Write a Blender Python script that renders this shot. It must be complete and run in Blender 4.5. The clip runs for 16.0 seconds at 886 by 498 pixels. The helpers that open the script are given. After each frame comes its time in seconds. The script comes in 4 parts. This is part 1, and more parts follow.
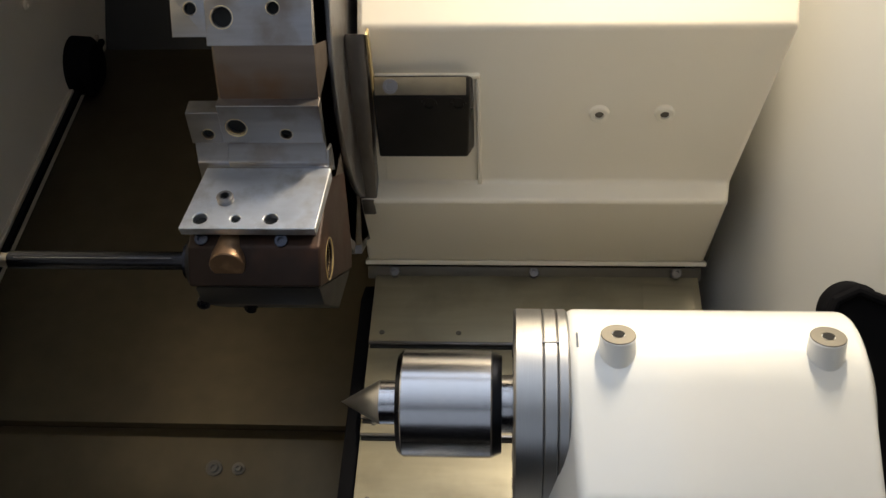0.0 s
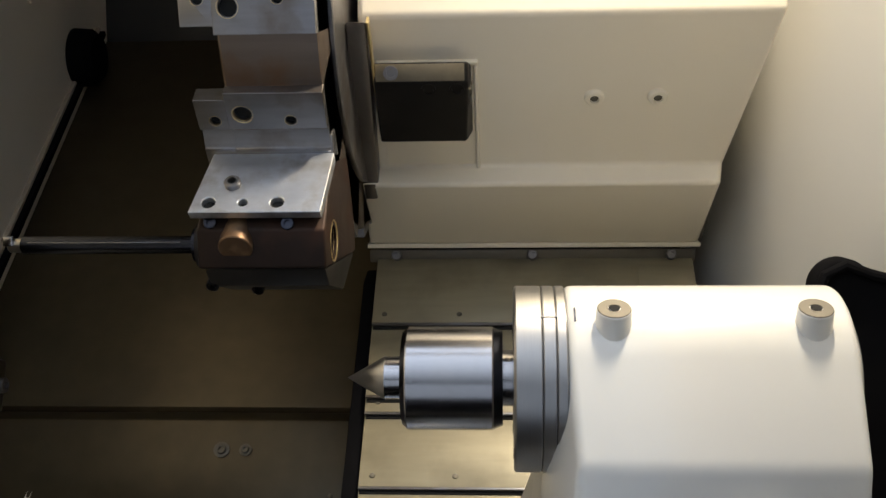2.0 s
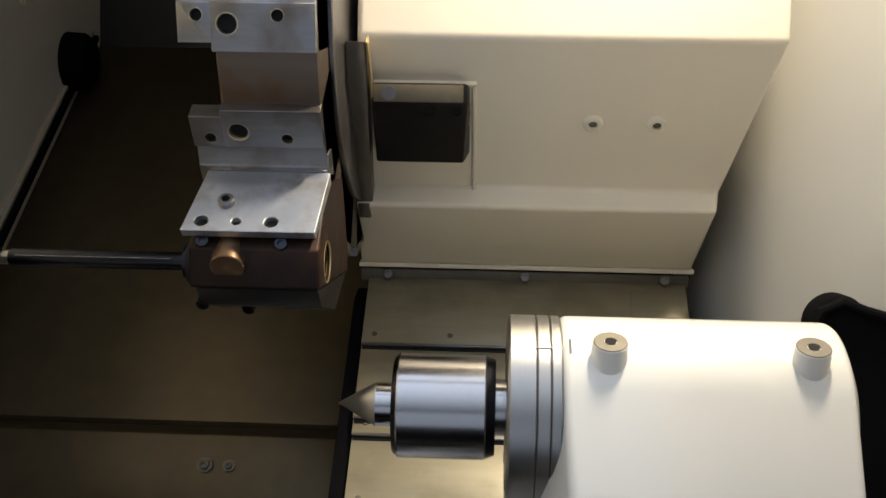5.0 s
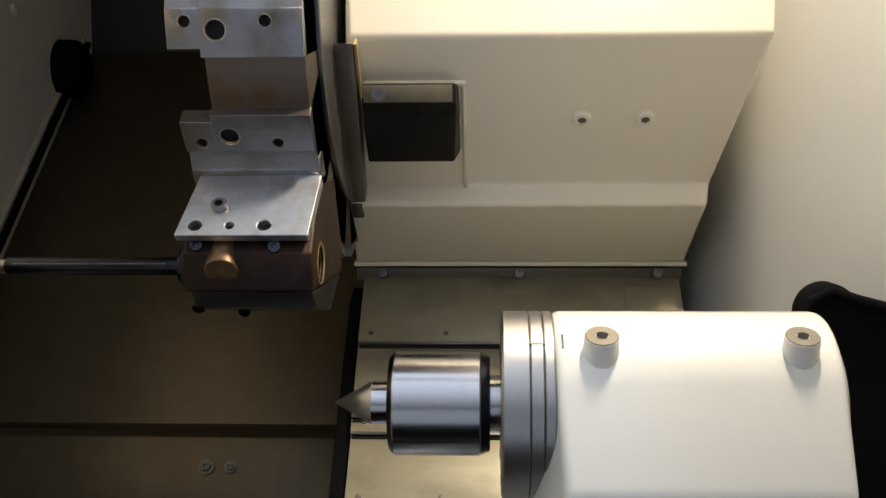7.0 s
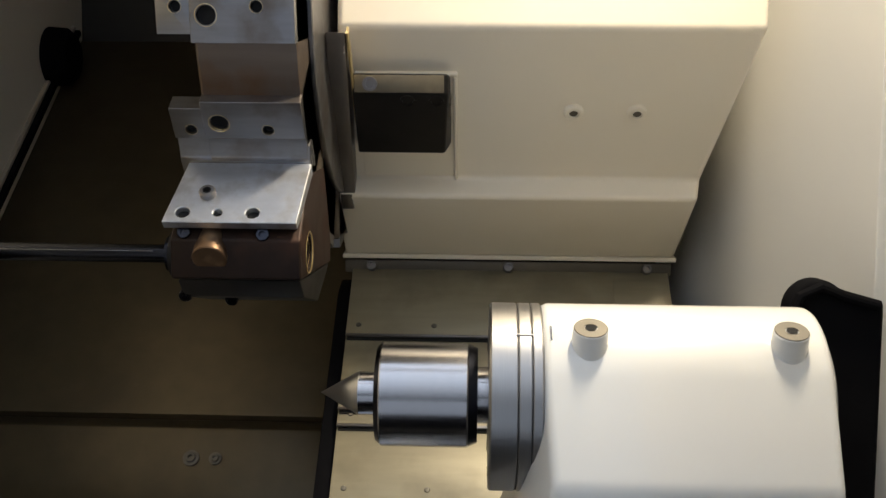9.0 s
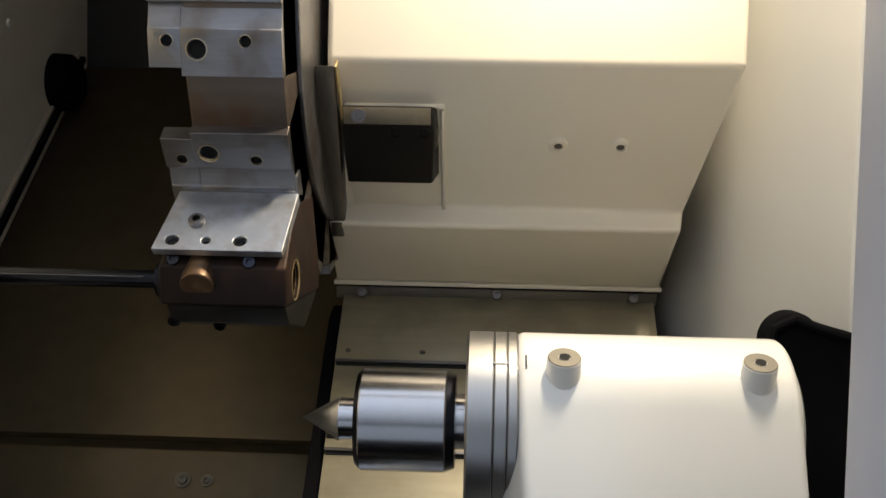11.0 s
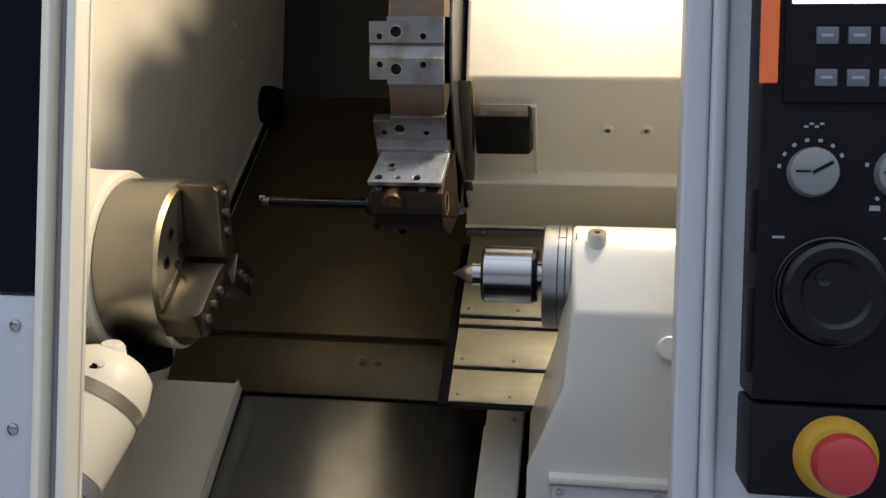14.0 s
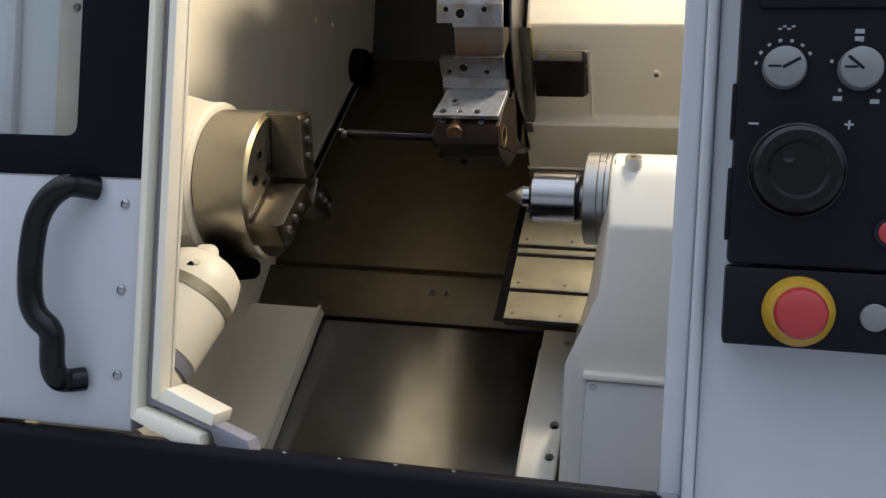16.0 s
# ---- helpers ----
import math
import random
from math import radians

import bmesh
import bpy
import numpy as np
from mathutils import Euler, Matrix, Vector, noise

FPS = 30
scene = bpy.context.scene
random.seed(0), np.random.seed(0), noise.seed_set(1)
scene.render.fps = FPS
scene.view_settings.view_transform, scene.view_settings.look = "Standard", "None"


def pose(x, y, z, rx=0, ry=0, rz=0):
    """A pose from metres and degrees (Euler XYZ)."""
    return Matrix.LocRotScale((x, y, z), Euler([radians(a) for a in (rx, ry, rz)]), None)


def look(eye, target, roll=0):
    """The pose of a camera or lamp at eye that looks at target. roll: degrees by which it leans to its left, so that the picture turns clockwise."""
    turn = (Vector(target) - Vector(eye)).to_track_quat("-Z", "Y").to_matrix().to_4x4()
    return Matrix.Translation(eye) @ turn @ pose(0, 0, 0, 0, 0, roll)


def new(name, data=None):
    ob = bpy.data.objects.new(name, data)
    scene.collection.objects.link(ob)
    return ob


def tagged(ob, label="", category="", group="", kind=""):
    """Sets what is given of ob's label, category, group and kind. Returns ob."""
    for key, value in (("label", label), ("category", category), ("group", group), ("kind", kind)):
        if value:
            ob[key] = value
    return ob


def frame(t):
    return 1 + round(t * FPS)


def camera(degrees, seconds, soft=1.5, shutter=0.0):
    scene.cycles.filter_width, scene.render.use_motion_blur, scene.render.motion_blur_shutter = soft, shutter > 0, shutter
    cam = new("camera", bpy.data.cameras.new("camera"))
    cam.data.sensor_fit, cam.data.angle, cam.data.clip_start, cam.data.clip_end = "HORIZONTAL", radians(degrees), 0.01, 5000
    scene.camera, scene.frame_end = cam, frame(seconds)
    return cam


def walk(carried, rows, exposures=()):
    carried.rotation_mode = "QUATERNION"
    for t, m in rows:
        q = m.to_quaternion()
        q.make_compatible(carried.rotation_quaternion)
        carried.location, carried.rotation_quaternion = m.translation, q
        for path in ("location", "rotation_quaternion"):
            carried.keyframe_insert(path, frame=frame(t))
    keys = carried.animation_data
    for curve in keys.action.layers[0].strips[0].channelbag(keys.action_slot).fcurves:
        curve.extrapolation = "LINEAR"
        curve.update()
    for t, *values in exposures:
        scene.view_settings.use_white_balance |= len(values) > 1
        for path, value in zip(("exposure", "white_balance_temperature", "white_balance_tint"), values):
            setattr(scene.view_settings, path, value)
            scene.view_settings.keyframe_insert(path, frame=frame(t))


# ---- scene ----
cam = camera(46.14, 16.0)
PATH = [
    (0, pose(0.1109, -0.6884, 1.2044, 85.814, -0.098, 3.499)),
    (0.5, pose(0.1071, -0.6905, 1.2013, 85.819, -0.445, 3.235)),
    (1, pose(0.1095, -0.6976, 1.1976, 85.372, -0.515, 3.262)),
    (1.5, pose(0.1072, -0.7041, 1.2035, 84.549, 0.338, 2.825)),
    (2, pose(0.1100, -0.7135, 1.1990, 85.290, 0.543, 3.337)),
    (2.5, pose(0.1062, -0.7121, 1.2014, 86.271, 0.358, 3.442)),
    (3, pose(0.1092, -0.7147, 1.1935, 87.836, -0.206, 3.909)),
    (3.5, pose(0.1056, -0.7088, 1.1977, 87.199, -1.236, 3.594)),
    (4, pose(0.1011, -0.6977, 1.2176, 85.224, -1.395, 2.698)),
    (6.5, pose(0.1060, -0.7164, 1.1979, 86.683, -0.551, 3.025)),
    (7, pose(0.1079, -0.7109, 1.2129, 85.536, 0.233, 2.522)),
    (7.5, pose(0.1120, -0.7131, 1.2089, 85.572, 0.107, 2.622)),
    (8, pose(0.1069, -0.7074, 1.2080, 85.316, -0.062, 2.402)),
    (10.3, pose(0.1141, -0.7082, 1.2063, 86.009, -1.566, 2.315)),
    (10.5, pose(0.1180, -0.7201, 1.2087, 86.151, -1.784, 2.617)),
    (11, pose(0.1277, -0.7253, 1.2132, 86.726, -1.213, 2.483)),
    (11.5, pose(0.1224, -0.7252, 1.2258, 87.105, 0.164, 0.702)),
    (12, pose(0.1342, -0.7605, 1.2214, 86.960, 1.306, 1.981)),
    (12.5, pose(0.1243, -0.8443, 1.2048, 87.331, 1.078, 2.912)),
    (12.8, pose(0.0913, -0.9552, 1.1785, 87.348, 1.829, 1.087)),
    (13, pose(0.0779, -1.0513, 1.1520, 86.872, 3.752, 0.970)),
    (13.2, pose(0.0722, -1.1109, 1.1320, 87.150, 4.289, 1.523)),
    (13.5, pose(0.0927, -1.1848, 1.1252, 88.233, 2.229, 4.313)),
    (13.6, pose(0.0998, -1.2064, 1.1224, 88.442, 1.597, 5.252)),
    (14, pose(0.1835, -1.3017, 1.0954, 89.325, -1.664, 8.590)),
    (14.5, pose(0.2453, -1.3942, 1.0635, 91.182, -5.995, 12.969)),
    (15, pose(0.2810, -1.4044, 1.0512, 91.010, -5.454, 17.336)),
    (15.5, pose(0.2874, -1.4126, 1.0184, 89.721, -4.210, 17.592)),
    (16, pose(0.2820, -1.4454, 0.9949, 89.002, -2.986, 14.340)),
]
walk(cam, PATH, exposures=((0.0, 0.24), (10.5, 0.16), (11.5, 0.08), (13.0, 0.06), (16.0, 0.12)))

# ---- world, lamp and exposure ----
world = bpy.data.worlds.new("workshop")
scene.world = world
world.use_nodes = True
bg = world.node_tree.nodes["Background"]
bg.inputs["Color"].default_value = (0.74, 0.84, 1.0, 1)
# lit hall ceiling overhead, dimmer hall walls towards the horizon
wnt = world.node_tree
w_co, w_sep, w_up = wnt.nodes.new("ShaderNodeTexCoord"), wnt.nodes.new("ShaderNodeSeparateXYZ"), wnt.nodes.new("ShaderNodeMapRange")
w_up.inputs["From Min"].default_value, w_up.inputs["From Max"].default_value = 0.0, 0.9
w_up.inputs["To Min"].default_value, w_up.inputs["To Max"].default_value = 0.16, 1.85
wnt.links.new(w_co.outputs["Generated"], w_sep.inputs["Vector"])
wnt.links.new(w_sep.outputs["Z"], w_up.inputs["Value"])
wnt.links.new(w_up.outputs["Result"], bg.inputs["Strength"])

lamp_data = bpy.data.lights.new("machine_lamp", "AREA")
lamp_data.shape, lamp_data.size, lamp_data.size_y = "RECTANGLE", 0.14, 0.05
lamp_data.energy, lamp_data.color = 10.5, (1.0, 0.86, 0.65)
lamp = new("machine_lamp_light", lamp_data)
LAMP = look((0.320, -0.01, 1.78), (-0.50, 0.06, 1.15))
lamp.matrix_world = LAMP


# ---- materials ----
def mat(name, color, rough=0.5, metal=0.0, grain=0.12, scale=60.0, bump=0.05, stretch=(1, 1, 1), stain=0.0, stain_color=(0.1, 0.06, 0.03), stain_scale=9.0, coat=0.0, rough_var=0.12):
    m = bpy.data.materials.new(name)
    m.use_nodes = True
    nt = m.node_tree
    b = nt.nodes["Principled BSDF"]
    co = nt.nodes.new("ShaderNodeTexCoord")
    mp = nt.nodes.new("ShaderNodeMapping")
    mp.inputs["Scale"].default_value = stretch
    nt.links.new(co.outputs["Object"], mp.inputs["Vector"])
    fine = nt.nodes.new("ShaderNodeTexNoise")
    fine.inputs["Scale"].default_value, fine.inputs["Detail"].default_value = scale, 5
    nt.links.new(mp.outputs["Vector"], fine.inputs["Vector"])
    big = nt.nodes.new("ShaderNodeTexNoise")
    big.inputs["Scale"].default_value, big.inputs["Detail"].default_value = stain_scale, 6
    nt.links.new(co.outputs["Object"], big.inputs["Vector"])
    ramp = nt.nodes.new("ShaderNodeMapRange")
    ramp.inputs["To Min"].default_value, ramp.inputs["To Max"].default_value = 1 - grain, 1 + grain
    nt.links.new(fine.outputs["Fac"], ramp.inputs["Value"])
    mul = nt.nodes.new("ShaderNodeMix")
    mul.data_type, mul.blend_type = "RGBA", "MULTIPLY"
    mul.inputs["Factor"].default_value = 1.0
    mul.inputs["A"].default_value = (*color, 1)
    nt.links.new(ramp.outputs["Result"], mul.inputs["B"])
    mask = nt.nodes.new("ShaderNodeMapRange")
    mask.inputs["From Min"].default_value, mask.inputs["From Max"].default_value = 0.5, 0.72
    mask.inputs["To Max"].default_value = stain
    nt.links.new(big.outputs["Fac"], mask.inputs["Value"])
    mix = nt.nodes.new("ShaderNodeMix")
    mix.data_type = "RGBA"
    nt.links.new(mask.outputs["Result"], mix.inputs["Factor"])
    nt.links.new(mul.outputs["Result"], mix.inputs["A"])
    mix.inputs["B"].default_value = (*stain_color, 1)
    nt.links.new(mix.outputs["Result"], b.inputs["Base Color"])
    rr = nt.nodes.new("ShaderNodeMapRange")
    rr.inputs["To Min"].default_value, rr.inputs["To Max"].default_value = max(0.02, rough - rough_var), min(1, rough + rough_var)
    nt.links.new(big.outputs["Fac"], rr.inputs["Value"])
    nt.links.new(rr.outputs["Result"], b.inputs["Roughness"])
    b.inputs["Metallic"].default_value = metal
    b.inputs["Coat Weight"].default_value = coat
    b.inputs["Coat Roughness"].default_value = 0.10
    if bump:
        bp = nt.nodes.new("ShaderNodeBump")
        bp.inputs["Strength"].default_value, bp.inputs["Distance"].default_value = bump, 0.002
        nt.links.new(fine.outputs["Fac"], bp.inputs["Height"])
        nt.links.new(bp.outputs["Normal"], b.inputs["Normal"])
    return m


CREAM = mat("cream_enamel", (0.80, 0.74, 0.62), 0.42, grain=0.03, scale=16, bump=0.16, stain=0.22, stain_color=(0.60, 0.55, 0.44), stain_scale=4, rough_var=0.08)
TAIL = mat("white_enamel", (0.66, 0.66, 0.635), 0.3, grain=0.02, scale=20, bump=0.03, stain=0.12, stain_color=(0.68, 0.64, 0.55), stain_scale=5, coat=0.6, rough_var=0.06)
OUTER = mat("grey_white_enamel", (0.47, 0.475, 0.515), 0.45, grain=0.03, scale=40, bump=0.05, stain=0.12, stain_color=(0.55, 0.57, 0.62), stain_scale=4)
STEEL = mat("ground_steel", (0.235, 0.232, 0.24), 0.38, 1.0, grain=0.14, scale=90, bump=0.06, stretch=(0.3, 1, 3), stain=0.75, stain_color=(0.13, 0.098, 0.072), stain_scale=30)
CLAMP = mat("bright_ground_steel", (0.66, 0.69, 0.75), 0.36, 0.95, grain=0.10, scale=120, bump=0.05, stretch=(1, 3, 1), stain=0.7, stain_color=(0.27, 0.25, 0.23), stain_scale=45)
TURNED = mat("turned_steel", (0.38, 0.375, 0.385), 0.2, 1.0, grain=0.10, scale=400, bump=0.05, stretch=(8, 0.1, 0.1), stain=0.15, stain_color=(0.42, 0.38, 0.33), stain_scale=20, rough_var=0.05)
SATIN = mat("satin_turned_steel", (0.33, 0.327, 0.325), 0.36, 1.0, grain=0.10, scale=400, bump=0.05, stretch=(8, 0.1, 0.1), stain=0.2, stain_color=(0.30, 0.28, 0.25), stain_scale=20, rough_var=0.06)
JAW = mat("jaw_steel", (0.115, 0.100, 0.080), 0.36, 1.0, grain=0.15, scale=90, bump=0.05, stain=0.5, stain_color=(0.12, 0.095, 0.065), stain_scale=18)
CHUCK = mat("chuck_steel", (0.33, 0.31, 0.27), 0.34, 1.0, grain=0.10, scale=200, bump=0.05, stretch=(6, 0.3, 0.3), stain=0.3, stain_color=(0.30, 0.25, 0.18), stain_scale=12)
BLUED = mat("dark_blued_steel", (0.034, 0.037, 0.048), 0.25, 1.0, grain=0.1, scale=100)
WAYS = mat("oily_dark_sheet_steel", (0.080, 0.064, 0.038), 0.37, 0.5, grain=0.25, scale=35, bump=0.04, stain=0.5, stain_color=(0.048, 0.037, 0.024), stain_scale=5, rough_var=0.14)
BACK = mat("dark_back_sheet", (0.014, 0.014, 0.015), 0.6, 0.1, grain=0.2, scale=30, bump=0.04, stain=0.4, stain_color=(0.014, 0.014, 0.015), stain_scale=4)
CHUTE = mat("wet_sheet_steel", (0.36, 0.37, 0.39), 0.17, 1.0, grain=0.15, scale=30, bump=0.05, stain=0.3, stain_color=(0.20, 0.19, 0.17), stain_scale=6, rough_var=0.08)
PLATE = mat("worn_cover_plate", (0.31, 0.28, 0.20), 0.46, 0.5, grain=0.16, scale=60, bump=0.06, stretch=(0.25, 2, 2), stain=0.5, stain_color=(0.11, 0.095, 0.065), stain_scale=14)
STRIP = mat("wiper_strip_steel", (0.13, 0.12, 0.10), 0.5, 0.6, grain=0.12, scale=60, stain=0.3, stain_color=(0.12, 0.11, 0.09))
RUST = mat("brown_tool_block", (0.021, 0.013, 0.010), 0.5, 0.35, grain=0.3, scale=70, bump=0.12, stain=0.9, stain_color=(0.040, 0.020, 0.013), stain_scale=34)
POCKET = mat("stained_pocket_steel", (0.15, 0.12, 0.10), 0.42, 0.9, grain=0.25, scale=50, bump=0.08, stretch=(0.2, 2, 2), stain=0.85, stain_color=(0.15, 0.078, 0.036), stain_scale=18)
COPPER = mat("worn_brassy_stud", (0.17, 0.105, 0.062), 0.45, 0.8, grain=0.2, scale=90, bump=0.1, stain=0.8, stain_color=(0.36, 0.23, 0.13), stain_scale=70)
BRASS = mat("brassy_edge", (0.70, 0.56, 0.30), 0.32, 1.0, grain=0.15, scale=80)
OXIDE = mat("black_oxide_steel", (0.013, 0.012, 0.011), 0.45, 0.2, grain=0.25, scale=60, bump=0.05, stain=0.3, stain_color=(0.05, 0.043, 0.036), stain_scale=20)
# flat black that stands in for shade in holes, gaps and recesses
DARK = mat("recess_shade", (0.004, 0.004, 0.004), 0.9, 0.0)
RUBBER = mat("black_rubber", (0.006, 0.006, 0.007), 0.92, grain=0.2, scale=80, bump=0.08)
BLACK = mat("black_plastic", (0.009, 0.009, 0.012), 0.45, grain=0.15, scale=90, bump=0.04)
NAVY = mat("dark_door_enamel", (0.008, 0.008, 0.012), 0.5, grain=0.12, scale=60, bump=0.04)
GLOSSY = mat("glossy_black_plastic", (0.004, 0.004, 0.005), 0.22, grain=0.1, scale=60, bump=0.02, coat=0.0, rough_var=0.05)
DARKSTEEL = mat("oil_darkened_steel", (0.19, 0.178, 0.172), 0.4, 0.9, grain=0.15, scale=80, bump=0.05, stain=0.5, stain_color=(0.07, 0.055, 0.045), stain_scale=14)
RED = mat("red_plastic", (0.37, 0.026, 0.032), 0.4, grain=0.06, scale=80, bump=0.02)
YELLOW = mat("yellow_plastic", (0.46, 0.27, 0.025), 0.45, grain=0.06, scale=80, bump=0.02)
ORANGE = mat("orange_paint", (0.85, 0.16, 0.04), 0.5, grain=0.05, scale=60, bump=0.02)
GREYKNOB = mat("grey_plastic_knob", (0.17, 0.175, 0.18), 0.35, grain=0.1, scale=200, bump=0.03)
MARK = mat("white_marking", (0.26, 0.27, 0.30), 0.6, grain=0.05)
KEYCAP = mat("grey_keycap", (0.10, 0.105, 0.13), 0.5, grain=0.1)
GASKET = mat("lavender_grey_seal", (0.24, 0.235, 0.275), 0.6, grain=0.08, scale=50)
SKYPANEL = mat("pale_blue_panel", (0.50, 0.535, 0.57), 0.55, grain=0.05, scale=20)
TAN = mat("tan_seal", (0.42, 0.36, 0.28), 0.6, grain=0.2, scale=40)
FLOOR = mat("workshop_floor", (0.36, 0.36, 0.36), 0.6, grain=0.12, scale=6, stain=0.3, stain_color=(0.25, 0.25, 0.25), stain_scale=1.5)
# lighter oxide colour that holds the light on the block's upper land
LIT_LAND = mat("lit_oxide_land", (0.17, 0.145, 0.10), 0.5, 0.3, grain=0.3, scale=70, bump=0.08, stain=0.5, stain_color=(0.07, 0.055, 0.04), stain_scale=30)
for m_, level in ((BLACK, 0.10), (NAVY, 0.05), (OXIDE, 0.2), (RUST, 0.2), (RUBBER, 0.02), (GLOSSY, 0.28)):
    m_.node_tree.nodes["Principled BSDF"].inputs["Specular IOR Level"].default_value = level
GLASS = bpy.data.materials.new("clear_glass")
GLASS.use_nodes = True
_g = GLASS.node_tree.nodes["Principled BSDF"]
_g.inputs["Transmission Weight"].default_value, _g.inputs["Roughness"].default_value, _g.inputs["IOR"].default_value = 1.0, 0.03, 1.45
_g.inputs["Base Color"].default_value = (0.92, 0.95, 0.96, 1)
GLOW = bpy.data.materials.new("lit_display")
GLOW.use_nodes = True
_g = GLOW.node_tree.nodes["Principled BSDF"]
_g.inputs["Emission Color"].default_value, _g.inputs["Emission Strength"].default_value = (0.9, 0.95, 1.0, 1), 1.6


# ---- mesh helpers ----
def finish(bm, smooth=False, angle=35):
    bmesh.ops.recalc_face_normals(bm, faces=bm.faces)
    for fc in bm.faces:
        fc.smooth = smooth
    if smooth:
        for e in bm.edges:
            if len(e.link_faces) == 2 and e.calc_face_angle(0) > radians(angle):
                e.smooth = False
    return bm


def bevel(bm, w, seg=2, limit=25):
    if w <= 0:
        return bm
    bmesh.ops.recalc_face_normals(bm, faces=bm.faces)
    es = [e for e in bm.edges if len(e.link_faces) == 2 and e.calc_face_angle(0) > radians(limit)]
    bmesh.ops.bevel(bm, geom=es, offset=w, segments=seg, profile=0.5, affect="EDGES", clamp_overlap=True)
    return bm


def box(x0, x1, y0, y1, z0, z1, w=0.002, seg=2):
    bm = bmesh.new()
    bmesh.ops.create_cube(bm, size=1.0, matrix=Matrix.LocRotScale(((x0 + x1) / 2, (y0 + y1) / 2, (z0 + z1) / 2), None, (abs(x1 - x0), abs(y1 - y0), abs(z1 - z0))))
    return bevel(bm, w, seg)


def prism(profile, x0, x1, w=0.002, seg=2, x0s=None, x1s=None):
    """A (y, z) outline drawn out along x; x0s and x1s give ends that differ from corner to corner."""
    bm = bmesh.new()
    a = [bm.verts.new(((x0s[i] if x0s else x0), y, z)) for i, (y, z) in enumerate(profile)]
    b = [bm.verts.new(((x1s[i] if x1s else x1), y, z)) for i, (y, z) in enumerate(profile)]
    bm.faces.new(a)
    bm.faces.new(b[::-1])
    n = len(a)
    for i in range(n):
        bm.faces.new((a[i], b[i], b[(i + 1) % n], a[(i + 1) % n]))
    return bevel(bm, w, seg)


def slab(outline, y0, y1, w=0.002, seg=2):
    """An (x, z) outline drawn out along y."""
    bm = bmesh.new()
    a = [bm.verts.new((x, y0, z)) for x, z in outline]
    b = [bm.verts.new((x, y1, z)) for x, z in outline]
    bm.faces.new(a)
    bm.faces.new(b[::-1])
    n = len(a)
    for i in range(n):
        bm.faces.new((a[i], b[i], b[(i + 1) % n], a[(i + 1) % n]))
    return bevel(bm, w, seg)


def lathe(profile, m=Matrix(), n=48, caps=True):
    """Turns (along, radius) pairs about the local x axis."""
    bm = bmesh.new()
    rings = []
    for x, r in profile:
        if r < 1e-6:
            rings.append([bm.verts.new(m @ Vector((x, 0, 0)))])
        else:
            rings.append([bm.verts.new(m @ Vector((x, r * math.cos(2 * math.pi * k / n), r * math.sin(2 * math.pi * k / n)))) for k in range(n)])
    for p, q in zip(rings, rings[1:]):
        for k in range(n):
            if len(p) == 1 and len(q) > 1:
                bm.faces.new((p[0], q[(k + 1) % n], q[k]))
            elif len(q) == 1 and len(p) > 1:
                bm.faces.new((p[k], p[(k + 1) % n], q[0]))
            elif len(p) > 1:
                bm.faces.new((p[k], p[(k + 1) % n], q[(k + 1) % n], q[k]))
    for r, flip in ((rings[0], False), (rings[-1], True)):
        if caps and len(r) > 2:
            bm.faces.new(r if not flip else r[::-1])
    return bm


def along(at, way):
    """A pose whose local x axis points along way."""
    way = Vector(way).normalized()
    return Matrix.Translation(at) @ Vector((1, 0, 0)).rotation_difference(way).to_matrix().to_4x4()


def tube(points, r, n=12, caps=True):
    """A round bar along a line of points."""
    pts = [Vector(p) for p in points]
    bm = bmesh.new()
    rings = []
    side = None
    for i, p in enumerate(pts):
        d = (pts[min(i + 1, len(pts) - 1)] - pts[max(i - 1, 0)]).normalized()
        side = (side - d * side.dot(d)).normalized() if side else d.orthogonal().normalized()
        up = d.cross(side)
        rings.append([bm.verts.new(p + r * (math.cos(2 * math.pi * k / n) * side + math.sin(2 * math.pi * k / n) * up)) for k in range(n)])
    for a, b in zip(rings, rings[1:]):
        for k in range(n):
            bm.faces.new((a[k], a[(k + 1) % n], b[(k + 1) % n], b[k]))
    if caps:
        bm.faces.new(rings[0])
        bm.faces.new(rings[-1][::-1])
    return bm


def eased(points, n=5):
    """A smooth line through the points."""
    p = [Vector(q) for q in points]
    p = [p[0] * 2 - p[1]] + p + [p[-1] * 2 - p[-2]]
    out = []
    for a, b, c, d in zip(p, p[1:], p[2:], p[3:]):
        for k in range(n):
            u = k / n
            out.append(0.5 * (2 * b + (c - a) * u + (2 * a - 5 * b + 4 * c - d) * u * u + (3 * b - a - 3 * c + d) * u ** 3))
    return out + [p[-2]]


def merge(*bms):
    out = bmesh.new()
    for b in bms:
        me = bpy.data.meshes.new("tmp")
        b.to_mesh(me)
        out.from_mesh(me)
        bpy.data.meshes.remove(me)
        b.free()
    return out


def moved(bm, m):
    bm.transform(m)
    return bm


